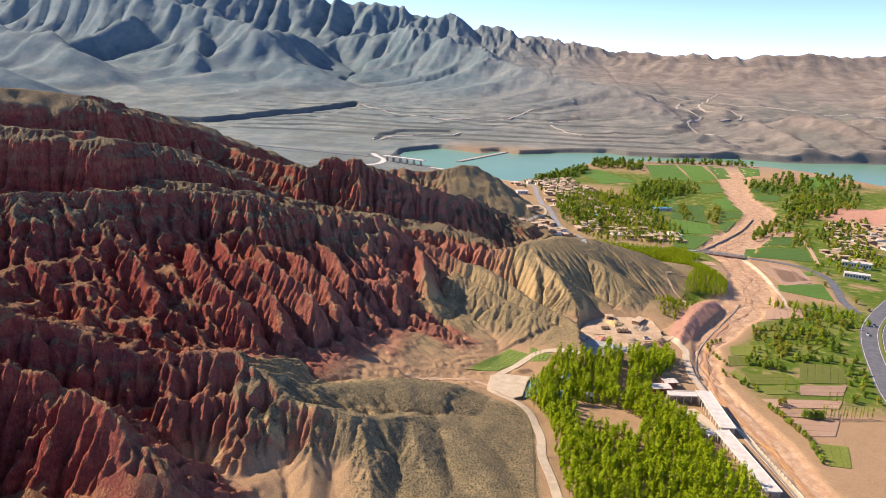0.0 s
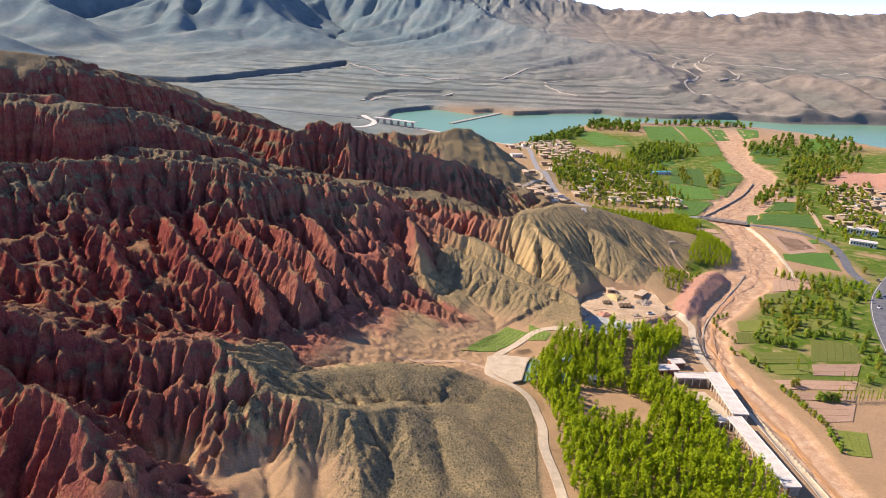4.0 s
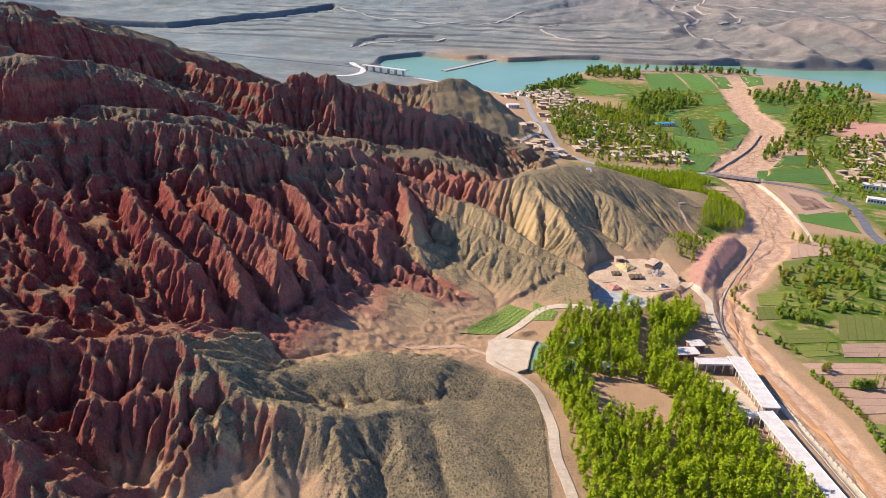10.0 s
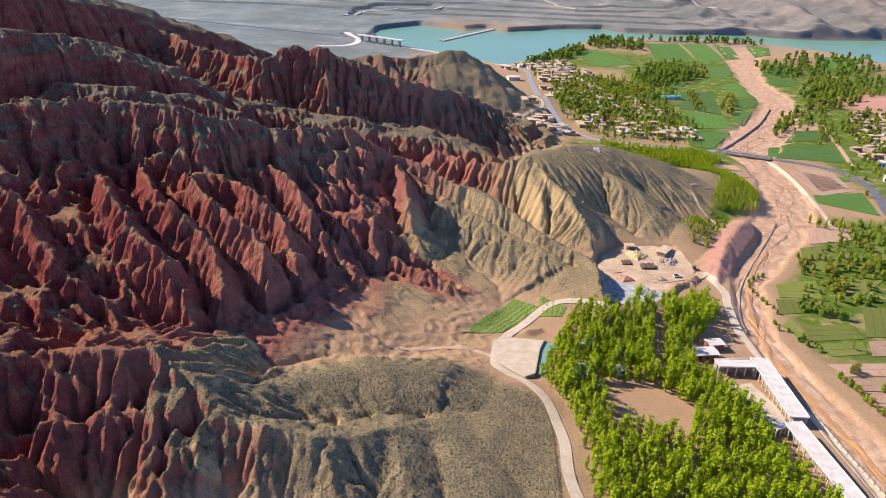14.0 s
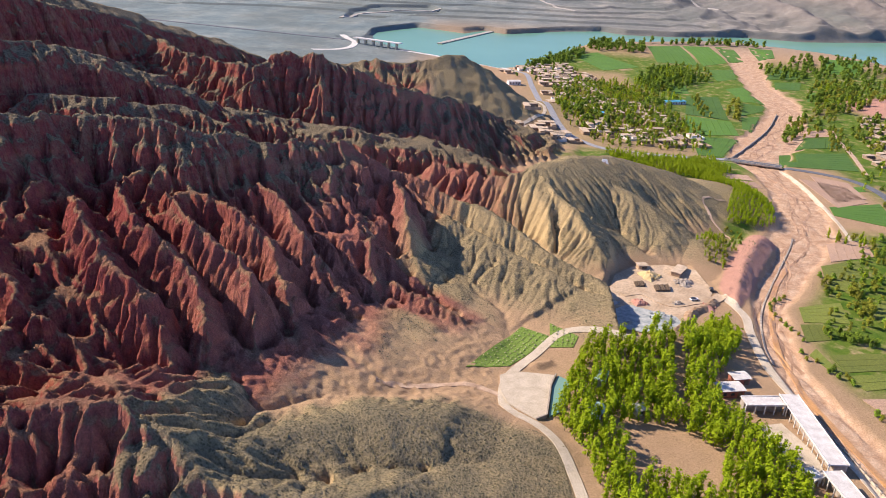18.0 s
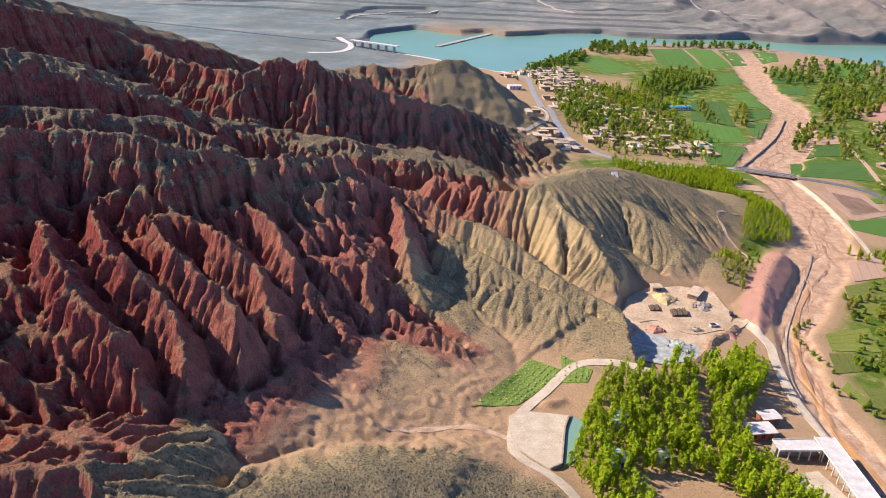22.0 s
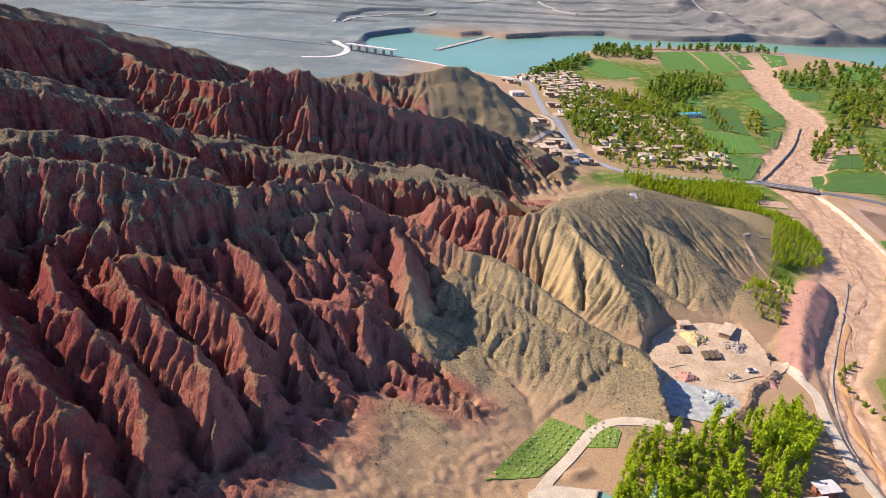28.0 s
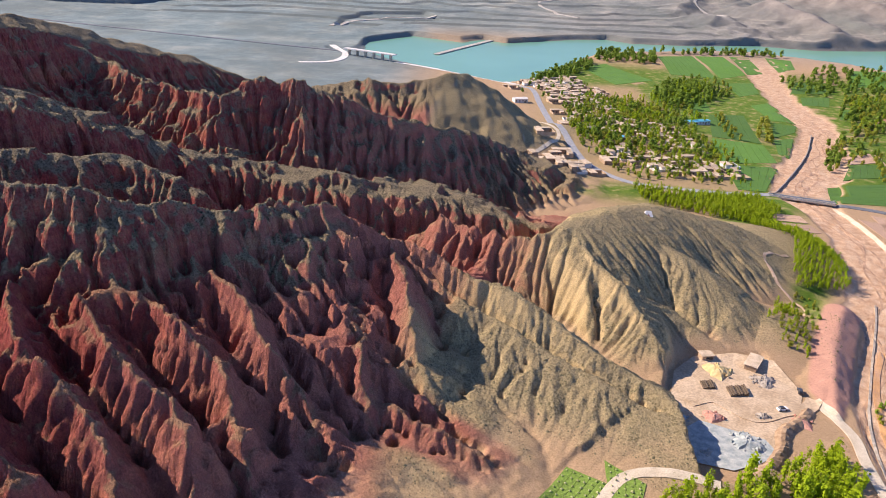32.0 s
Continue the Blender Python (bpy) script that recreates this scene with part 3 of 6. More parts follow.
def ground_material():
    m, nodes, links, bsdf = material("ground")
    geo = nodes.new("ShaderNodeNewGeometry")
    pos = geo.outputs["Position"]
    sep = nodes.new("ShaderNodeSeparateXYZ")
    links.new(geo.outputs["Normal"], sep.inputs["Vector"])
    flat = sep.outputs["Z"]

    def attr(name):
        a = nodes.new("ShaderNodeAttribute")
        a.attribute_name = name
        return a.outputs["Fac"]

    def noise_at(scale, detail=5, rough=0.6, stretch=None):
        n = node(nodes, "ShaderNodeTexNoise", Scale=scale, Detail=detail, Roughness=rough)
        if stretch:
            mp = nodes.new("ShaderNodeMapping")
            mp.inputs["Scale"].default_value = stretch
            links.new(pos, mp.inputs["Vector"])
            links.new(mp.outputs["Vector"], n.inputs["Vector"])
        else:
            links.new(pos, n.inputs["Vector"])
        return n.outputs["Fac"]

    def maths(op, a, b=0.0, c=0.0):
        n = nodes.new("ShaderNodeMath")
        n.operation = op
        n.use_clamp = op in ("MULTIPLY_ADD",)
        for s, v in zip(n.inputs, (a, b, c)):
            if hasattr(v, "links"):
                links.new(v, s)
            else:
                s.default_value = v
        return n.outputs[0]

    def span(v, lo, hi):
        n = nodes.new("ShaderNodeMapRange")
        n.interpolation_type = "SMOOTHSTEP"
        n.inputs["From Min"].default_value, n.inputs["From Max"].default_value = lo, hi
        links.new(v, n.inputs["Value"])
        return n.outputs["Result"]

    def coloured(fac, *stops):
        r = ramp(nodes, list(stops))
        links.new(fac, r.inputs["Fac"])
        return r.outputs["Color"]
    n_big, n_mid, n_fine = noise_at(0.018, 4), noise_at(0.12, 6), noise_at(1.4, 4)
    tufts = node(nodes, "ShaderNodeTexVoronoi", Scale=0.95, Randomness=1.0)
    links.new(pos, tufts.inputs["Vector"])
    tuft = tufts.outputs["Distance"]
    # red rock in beds, with paler crumbling faces
    beds = maths("ADD", maths("MULTIPLY", noise_at(1.0, 4, 0.6, (0.02, 0.02, 0.22)), 0.5), maths("MULTIPLY", noise_at(0.25, 6, 0.7), 0.5))
    red = coloured(beds, (0.32, (0.19, 0.038, 0.046)), (0.5, (0.38, 0.082, 0.069)), (0.68, (0.54, 0.165, 0.09)))
    red = mixer(nodes, links, span(n_mid, 0.55, 0.78), red, (0.52, 0.19, 0.10))
    red = mixer(nodes, links, maths("MULTIPLY", span(n_fine, 0.5, 0.75), 0.35), red, (0.22, 0.07, 0.05))
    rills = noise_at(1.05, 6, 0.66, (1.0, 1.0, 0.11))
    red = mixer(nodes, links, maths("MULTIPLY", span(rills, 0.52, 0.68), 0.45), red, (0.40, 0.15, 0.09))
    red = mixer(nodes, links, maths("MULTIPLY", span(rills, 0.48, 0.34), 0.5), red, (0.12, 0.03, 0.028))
    green = attr("green")
    lie = nodes.new("ShaderNodeSeparateXYZ")
    links.new(pos, lie.inputs["Vector"])
    pale = span(maths("ADD", lie.outputs["X"], maths("MULTIPLY", n_big, 90.0)), -115.0, -5.0)
    red = mixer(nodes, links, maths("MULTIPLY", pale, 0.6), red, mixer(nodes, links, beds, (0.38, 0.14, 0.10), (0.62, 0.31, 0.225)))
    # bare yellowish earth, and dry scrub on tops and gentle slopes
    earth = mixer(nodes, links, noise_at(0.3, 6, 0.7), (0.55, 0.395, 0.205), (0.37, 0.275, 0.14))
    dots = coloured(tuft, (0.12, (0.10, 0.086, 0.042)), (0.4, (0.225, 0.178, 0.096)), (0.75, (0.345, 0.27, 0.15)))
    khaki = mixer(nodes, links, span(n_mid, 0.32, 0.68), dots, earth)
    scrub = mixer(nodes, links, maths("MULTIPLY", maths("MULTIPLY", attr("cap"), green), span(n_mid, 0.25, 0.6)), khaki, mixer(nodes, links, span(tuft, 0.1, 0.6), (0.085, 0.078, 0.045), (0.20, 0.165, 0.10)))
    tops = mixer(nodes, links, span(tuft, 0.1, 0.6), (0.11, 0.092, 0.06), (0.30, 0.235, 0.15))
    scrub = mixer(nodes, links, maths("MULTIPLY", attr("cap"), maths("SUBTRACT", 1.0, green)), scrub, tops)
    flatness = span(maths("ADD", flat, maths("MULTIPLY", n_mid, 0.3)), 0.66, 0.86)
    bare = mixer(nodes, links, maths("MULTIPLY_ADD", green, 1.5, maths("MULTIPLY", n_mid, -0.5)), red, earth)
    scree = maths("MULTIPLY", green, span(lie.outputs["Y"], 780.0, 830.0))
    bare = mixer(nodes, links, scree, bare, mixer(nodes, links, n_mid, (0.21, 0.20, 0.17), (0.31, 0.295, 0.25)))
    slope_green = maths("MULTIPLY", maths("SUBTRACT", green, maths("MULTIPLY", scree, 0.9)), span(maths("ADD", flat, maths("MULTIPLY", n_mid, 0.12)), 0.72, 0.90))
    strewn = maths("MULTIPLY", span(maths("ADD", flat, maths("MULTIPLY", noise_at(0.2, 6, 0.7), 0.7)), 0.95, 1.2), 0.6)
    cover = maths("MAXIMUM", maths("MAXIMUM", maths("MULTIPLY", flatness, span(attr("cap"), 0.05, 0.6)), maths("MULTIPLY", strewn, maths("SUBTRACT", 1.0, pale))), slope_green)
    dusted = maths("MULTIPLY", maths("MULTIPLY", span(attr("cap"), 0.25, 0.9), span(maths("ADD", maths("MULTIPLY", n_mid, 0.5), maths("MULTIPLY", rills, 0.5)), 0.42, 0.60)), 0.55)
    cover = maths("MAXIMUM", cover, dusted)
    hill = mixer(nodes, links, cover, bare, scrub)
    # valley soil, wash sand
    soil = mixer(nodes, links, n_mid, (0.46, 0.30, 0.18), (0.33, 0.22, 0.125))
    soil = mixer(nodes, links, maths("MULTIPLY", span(noise_at(0.6, 6, 0.7), 0.5, 0.72), 0.5), soil, (0.27, 0.20, 0.11))
    sand = coloured(noise_at(0.16, 9, 0.72), (0.32, (0.36, 0.20, 0.115)), (0.5, (0.50, 0.325, 0.21)), (0.66, (0.60, 0.43, 0.30)))
    turf = coloured(noise_at(0.11, 6, 0.65), (0.34, (0.055, 0.125, 0.010)), (0.54, (0.115, 0.17, 0.022)), (0.72, (0.38, 0.29, 0.15)))
    soil = mixer(nodes, links, maths("MULTIPLY", attr("field"), span(noise_at(0.02, 4), 0.28, 0.44)), soil, turf)
    low = mixer(nodes, links, attr("sand"), soil, sand)
    base = mixer(nodes, links, attr("rock"), low, hill)
    pink = mixer(nodes, links, n_mid, (0.50, 0.275, 0.205), (0.36, 0.19, 0.14))
    base = mixer(nodes, links, attr("pink"), base, pink)
    # the far shore and mountains: brown flats, grey slopes, bluish distance haze put into their colours
    dist = attr("far")
    part_of = nodes.new("ShaderNodeSeparateXYZ")
    links.new(pos, part_of.inputs["Vector"])
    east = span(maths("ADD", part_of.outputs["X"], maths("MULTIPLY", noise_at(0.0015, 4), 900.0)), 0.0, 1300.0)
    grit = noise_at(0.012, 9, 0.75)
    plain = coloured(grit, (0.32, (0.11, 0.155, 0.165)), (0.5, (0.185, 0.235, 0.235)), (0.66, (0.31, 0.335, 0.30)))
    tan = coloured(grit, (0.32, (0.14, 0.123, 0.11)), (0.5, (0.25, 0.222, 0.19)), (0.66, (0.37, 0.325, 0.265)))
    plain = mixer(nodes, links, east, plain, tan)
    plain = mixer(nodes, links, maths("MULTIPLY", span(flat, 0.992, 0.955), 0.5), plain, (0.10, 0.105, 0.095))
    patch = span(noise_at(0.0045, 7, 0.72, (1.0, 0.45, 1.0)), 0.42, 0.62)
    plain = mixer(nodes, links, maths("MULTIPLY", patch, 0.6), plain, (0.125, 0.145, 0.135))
    # bluish tone stands for haze in the air, browner to the east
    hazed_rock = coloured(grit, (0.32, (0.085, 0.145, 0.17)), (0.5, (0.14, 0.205, 0.225)), (0.7, (0.235, 0.265, 0.26)))
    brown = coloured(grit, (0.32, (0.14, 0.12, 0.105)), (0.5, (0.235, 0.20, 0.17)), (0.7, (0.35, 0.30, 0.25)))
    hazed_rock = mixer(nodes, links, east, hazed_rock, brown)
    away = mixer(nodes, links, attr("peak"), plain, hazed_rock)
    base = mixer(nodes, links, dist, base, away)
    grain = coloured(noise_at(1.6, 9, 0.85), (0.38, (0.62, 0.62, 0.62)), (0.5, (1.0, 1.0, 1.0)), (0.62, (1.32, 1.32, 1.32)))
    worn = nodes.new("ShaderNodeMix")
    worn.data_type, worn.blend_type = "RGBA", "MULTIPLY"
    worn.inputs["Factor"].default_value = 0.95
    links.new(base, worn.inputs["A"])
    links.new(grain, worn.inputs["B"])
    base = worn.outputs["Result"]
    links.new(base, bsdf.inputs["Base Color"])
    bsdf.inputs["Roughness"].default_value = 0.95
    bsdf.inputs["Specular IOR Level"].default_value = 0.15
    b = node(nodes, "ShaderNodeBump", Strength=0.9, Distance=1.5)
    fleck = maths("MULTIPLY", maths("MULTIPLY", tuft, -0.2), maths("MULTIPLY", cover, attr("rock")))
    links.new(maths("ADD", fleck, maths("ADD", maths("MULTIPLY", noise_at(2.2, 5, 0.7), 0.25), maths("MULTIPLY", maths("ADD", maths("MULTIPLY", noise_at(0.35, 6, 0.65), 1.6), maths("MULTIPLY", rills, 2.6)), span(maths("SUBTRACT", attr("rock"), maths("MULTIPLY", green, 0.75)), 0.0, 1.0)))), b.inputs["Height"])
    links.new(b.outputs["Normal"], bsdf.inputs["Normal"])
    return m


GROUND = ground_material()


def grid_mesh(me_name, xs, ys, patches):
    """One sheet: a coarse grid whose cells give way to finer grids inside the patches; seams follow the coarse lines."""
    X, Y = np.meshgrid(xs, ys)
    keep = np.ones((len(ys) - 1, len(xs) - 1), bool)
    mx, my = (xs[:-1] + xs[1:]) / 2, (ys[:-1] + ys[1:]) / 2
    blocks = []
    for x0, x1, y0, y1, sx, sy in patches:
        keep &= ~((mx > x0) & (mx < x1))[None] | ~((my > y0) & (my < y1))[:, None]
        px, py = np.linspace(x0, x1, round((x1 - x0) / sx) + 1), np.linspace(y0, y1, round((y1 - y0) / sy) + 1)
        PX, PY = np.meshgrid(px, py)
        V = list(terrain(PX, PY))
        for row, fix in ((0, y0), (-1, y1)):
            c = terrain(xs, np.full(len(xs), fix))
            for k in range(len(V)):
                V[k][row] = np.interp(px, xs, c[k])
        for col, fix in ((0, x0), (-1, x1)):
            c = terrain(np.full(len(ys), fix), ys)
            for k in range(len(V)):
                V[k][:, col] = np.interp(py, ys, c[k])
        blocks.append((PX, PY, V, np.ones((len(py) - 1, len(px) - 1), bool)))
    blocks.insert(0, (X, Y, list(terrain(X, Y)), keep))
    co, quads, values, n = [], [], [], 0
    for PX, PY, V, kept in blocks:
        ny, nx = PX.shape
        co.append(np.stack([PX, PY, V[0]], -1).reshape(-1, 3))
        i = (np.arange(ny - 1)[:, None] * nx + np.arange(nx - 1)[None])[kept] + n
        quads.append(np.stack([i, i + 1, i + nx + 1, i + nx], -1))
        values.append([v.ravel() for v in V[1:]])
        n += nx * ny
    co, quads = np.concatenate(co).astype(np.float32), np.concatenate(quads).astype(np.int32)
    me = bpy.data.meshes.new(me_name)
    me.vertices.add(len(co))
    me.vertices.foreach_set("co", co.ravel())
    me.loops.add(quads.size)
    me.loops.foreach_set("vertex_index", quads.ravel())
    me.polygons.add(len(quads))
    me.polygons.foreach_set("loop_start", np.arange(0, quads.size, 4, dtype=np.int32))
    me.update(calc_edges=True)
    me.polygons.foreach_set("use_smooth", np.ones(len(quads), bool))
    return me, co, [np.concatenate([v[k] for v in values]) for k in range(len(values[0]))]


def build_ground():
    xs = axis([(-4200, -2700, 60, 30), (-2700, -1000, 26, 16), (-1000, -540, 12, 6), (-540, -330, 5, 4), (-330, 150, 4, 4), (150, 430, 4, 4), (430, 1500, 5, 18), (1500, 4200, 18, 50)])
    ys = axis([(-300, 200, 20, 4), (200, 660, 4, 4), (660, 960, 4, 4), (960, 1640, 3.2, 5), (1640, 2400, 7, 12), (2400, 3700, 12, 15), (3700, 4800, 15, 26)])
    patches = [(-330, 150, 200, 660, FINE, FINE), (-540, -330, 200, 960, 2.2, 2.2), (150, 430, 200, 960, 1.8, 1.8), (-330, 150, 660, 960, 1.4, 1.4), (-1000, 430, 1640, 2400, 6.0, 4.0), (430, 1500, 1640, 2400, 7.0, 4.0)]
    me, co, values = grid_mesh("ground", xs, ys, patches)
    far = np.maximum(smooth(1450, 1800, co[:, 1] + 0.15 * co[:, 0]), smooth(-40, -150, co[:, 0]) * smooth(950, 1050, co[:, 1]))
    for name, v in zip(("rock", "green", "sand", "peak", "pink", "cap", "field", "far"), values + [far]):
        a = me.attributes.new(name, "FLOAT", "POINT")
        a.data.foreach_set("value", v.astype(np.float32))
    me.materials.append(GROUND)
    return tagged(new("ground", me), "eroded red badlands, scrubby hills, valley floor and far mountains", "ground", kind="structure")


build_ground()


def water_material(name, colour, rough=0.08):
    m, nodes, links, bsdf = material(name)
    geo = nodes.new("ShaderNodeNewGeometry")
    big = node(nodes, "ShaderNodeTexNoise", Scale=0.006, Detail=3)
    fine = node(nodes, "ShaderNodeTexNoise", Scale=0.5, Detail=3)
    for n in (big, fine):
        links.new(geo.outputs["Position"], n.inputs["Vector"])
    links.new(mixer(nodes, links, big.outputs["Fac"], colour, tuple(0.75 * c for c in colour)), bsdf.inputs["Base Color"])
    bsdf.inputs["Roughness"].default_value = rough
    bsdf.inputs["Specular IOR Level"].default_value = 0.2
    b = node(nodes, "ShaderNodeBump", Strength=0.15, Distance=0.3)
    links.new(fine.outputs["Fac"], b.inputs["Height"])
    links.new(b.outputs["Normal"], bsdf.inputs["Normal"])
    return m


LAKE_WATER = water_material("lake_water", (0.17, 0.37, 0.26), 0.25)


def flat_sheet(name, poly, z, mat):
    bm = bmesh.new()
    bm.faces.new([bm.verts.new((x, y, z)) for x, y in poly])
    bmesh.ops.triangulate(bm, faces=bm.faces[:])
    me = bpy.data.meshes.new(name)
    bm.to_mesh(me)
    bm.free()
    me.materials.append(mat)
    return new(name, me)


tagged(flat_sheet("water", [(-260, 1200), (4000, 700), (4000, 2000), (-260, 1850)], WATER_Z, LAKE_WATER), "calm turquoise green reservoir water below the fields", "water", kind="structure")
ARM_WATER = water_material("arm_water", (0.05, 0.11, 0.15), 0.15)
tagged(flat_sheet("water_arm", ARM, -27.5, ARM_WATER), "dark blue arm of the reservoir below a terrace", "water", kind="structure")


# ---- building kit ----
class Kit:
    """Collects faces for one mesh."""
    def __init__(self):
        self.v, self.f = [], []

    def poly(self, pts):
        n = len(self.v)
        self.v.extend(pts)
        self.f.append(tuple(range(n, n + len(pts))))

    def add(self, verts, faces):
        n = len(self.v)
        self.v.extend(verts)
        self.f.extend(tuple(n + i for i in f) for f in faces)

    def box(self, x0, x1, y0, y1, z0, z1, bevel=0.0):
        b = bevel
        if b:
            ring = [(x0 + b, y0), (x1 - b, y0), (x1, y0 + b), (x1, y1 - b), (x1 - b, y1), (x0 + b, y1), (x0, y1 - b), (x0, y0 + b)]
        else:
            ring = [(x0, y0), (x1, y0), (x1, y1), (x0, y1)]
        self.prism(ring, z0, z1)

    def prism(self, ring, z0, z1):
        k = len(ring)
        self.add([(x, y, z0) for x, y in ring] + [(x, y, z1) for x, y in ring],
                 [tuple(range(k))[::-1], tuple(range(k, 2 * k))] + [(i, (i + 1) % k, k + (i + 1) % k, k + i) for i in range(k)])

    def tube(self, a, b, ra, rb, sides=6):
        a, b = Vector(a), Vector(b)
        w = (b - a).normalized()
        u = w.orthogonal().normalized()
        v = w.cross(u)
        ring = [(math.cos(t), math.sin(t)) for t in (2 * math.pi * i / sides for i in range(sides))]
        self.add([tuple(a + ra * (c * u + s * v)) for c, s in ring] + [tuple(b + rb * (c * u + s * v)) for c, s in ring],
                 [tuple(range(sides))[::-1], tuple(range(sides, 2 * sides))] + [(i, (i + 1) % sides, sides + (i + 1) % sides, sides + i) for i in range(sides)])

    def clump(self, c, r, rng, flat=1.0):
        """An uneven eight-sided tuft."""
        p = [(1, 0, 0), (-1, 0, 0), (0, 1, 0), (0, -1, 0), (0, 0, 1), (0, 0, -1)]
        p = [(c[0] + r * (x * rng.uniform(0.6, 1.3) + rng.uniform(-0.3, 0.3)), c[1] + r * (y * rng.uniform(0.6, 1.3) + rng.uniform(-0.3, 0.3)),
              c[2] + r * flat * (z * rng.uniform(0.6, 1.3) + rng.uniform(-0.2, 0.2))) for x, y, z in p]
        self.add(p, [(0, 2, 4), (2, 1, 4), (1, 3, 4), (3, 0, 4), (2, 0, 5), (1, 2, 5), (3, 1, 5), (0, 3, 5)])

    def spray(self, c, out, r, rng):
        """A small spray of leaves, a bent blade turned roughly outwards."""
        n = (out * rng.uniform(0.4, 1.0) + Vector((rng.uniform(-0.7, 0.7), rng.uniform(-0.7, 0.7), rng.uniform(-0.3, 0.9)))).normalized()
        u = n.cross(Vector((rng.uniform(-1, 1), rng.uniform(-1, 1), rng.uniform(0.2, 1.5)))).normalized()
        v = n.cross(u)
        a, b = r * rng.uniform(0.6, 1.1), r * rng.uniform(0.8, 1.7)
        c = Vector(c)
        self.add([tuple(c - v * b), tuple(c + u * a - n * 0.25 * r), tuple(c + v * b * rng.uniform(0.6, 1.0)), tuple(c - u * a * rng.uniform(0.6, 1.0) - n * 0.25 * r)], [(0, 1, 2, 3)])

    def mesh(self, name, mat, smooth_faces=False):
        me = bpy.data.meshes.new(name)
        me.from_pydata(self.v, [], self.f)
        me.materials.append(mat)
        if smooth_faces:
            me.polygons.foreach_set("use_smooth", [True] * len(me.polygons))
        me.update()
        return me


def part(name, kit, mat, parent, label="", smooth_faces=False):
    me = kit if isinstance(kit, bpy.types.Mesh) else kit.mesh(name, mat, smooth_faces)
    ob = new(name, me)
    ob.parent = parent
    return tagged(ob, label)


def thing(name, label, category, group="", m=None, kind=""):
    ob = new(name)
    ob.empty_display_size = 1
    if m is not None:
        ob.matrix_world = m
    return tagged(ob, label, category, group, kind)


def solo(name, kit, mat, label, category, group="", kind=""):
    return tagged(new(name, kit.mesh(name, mat)), label, category, group, kind)


def gz(x, y):
    return float(terrain(np.array([float(x)]), np.array([float(y)]))[0][0])


def heights(pts):
    a = np.array(pts, float)
    return terrain(a[:, 0], a[:, 1])[0]


def walkline(pts, step):
    """Points along a smooth line through pts, with their headings."""
    p = [Vector((x, y)) for x, y in pts]
    p = [2 * p[0] - p[1]] + p + [2 * p[-1] - p[-2]]
    out = []
    for a, b, c, d in zip(p, p[1:], p[2:], p[3:]):
        n = max(1, round((c - b).length / step))
        for i in range(n):
            t = i / n
            out.append(0.5 * ((2 * b) + (c - a) * t + (2 * a - 5 * b + 4 * c - d) * t * t + (3 * b - a - 3 * c + d) * t ** 3))
    out.append(p[-2])
    return [(q, ((out[min(i + 1, len(out) - 1)] - out[max(i - 1, 0)]).normalized())) for i, q in enumerate(out)]


def strip(name, pts, width, mat, lift=0.3, step=3.0, cols=4, skirt=1.0, offset=0.0, level=False):
    """A road or path that lies on the ground."""
    line = walkline(pts, step)
    k, xy = Kit(), []
    for q, w in line:
        side = Vector((w.y, -w.x))
        xy += [tuple(q + side * (offset + width * (j / cols - 0.5))) for j in range(cols + 1)]
    z = heights(xy) + lift
    n = cols + 1
    z = z.reshape(-1, n)
    if level:
        z[:] = z.max(axis=1, keepdims=True)
        for r in range(3):
            z[1:-1] = (z[:-2] + z[1:-1] + z[2:]) / 3
    z = z.ravel()
    verts = [(x, y, float(h)) for (x, y), h in zip(xy, z)]
    faces = [(i * n + j, (i + 1) * n + j, (i + 1) * n + j + 1, i * n + j + 1) for i in range(len(line) - 1) for j in range(cols)]
    m = len(verts)
    for i in range(len(line)):
        for j in (0, cols):
            x, y, h = verts[i * n + j]
            verts.append((x, y, h - skirt))
    for i in range(len(line) - 1):
        faces.append((i * n, m + 2 * i, m + 2 * i + 2, (i + 1) * n))
        faces.append((i * n + cols, (i + 1) * n + cols, m + 2 * i + 3, m + 2 * i + 1))
    k.add(verts, [f[::-1] for f in faces])
    return k


def bilinear(q, u, v):
    (a, b, c, d) = q
    return ((a[0] * (1 - u) + b[0] * u) * (1 - v) + (d[0] * (1 - u) + c[0] * u) * v, (a[1] * (1 - u) + b[1] * u) * (1 - v) + (d[1] * (1 - u) + c[1] * u) * v)


# ---- more materials ----
ASPHALT = mottled("asphalt", (0.10, 0.11, 0.125), (0.16, 0.165, 0.18), 0.3, 0.85, 0.15)
CONCRETE = mottled("concrete", (0.47, 0.39, 0.285), (0.58, 0.49, 0.37), 0.25, 0.85, 0.08)
WHITE_ROOF = mottled("pale_roof", (0.54, 0.51, 0.47), (0.68, 0.65, 0.61), 0.4, 0.7, 0.1)
DIRT_ROAD = mottled("dirt_road", (0.44, 0.29, 0.19), (0.56, 0.40, 0.28), 0.3, 0.95, 0.3)
ADOBE = mottled("adobe", (0.34, 0.235, 0.15), (0.47, 0.34, 0.23), 0.4, 0.95, 0.25, vary=0.22)
ADOBE_ROOF = mottled("adobe_roof", (0.38, 0.29, 0.20), (0.55, 0.43, 0.31), 0.3, 0.95, 0.3, vary=0.22)
PLASTER = mottled("white_plaster", (0.62, 0.58, 0.52), (0.78, 0.75, 0.70), 0.6, 0.85, 0.1)
BRICK_RED = mottled("red_brick", (0.28, 0.09, 0.06), (0.38, 0.14, 0.09), 0.8, 0.9, 0.3)
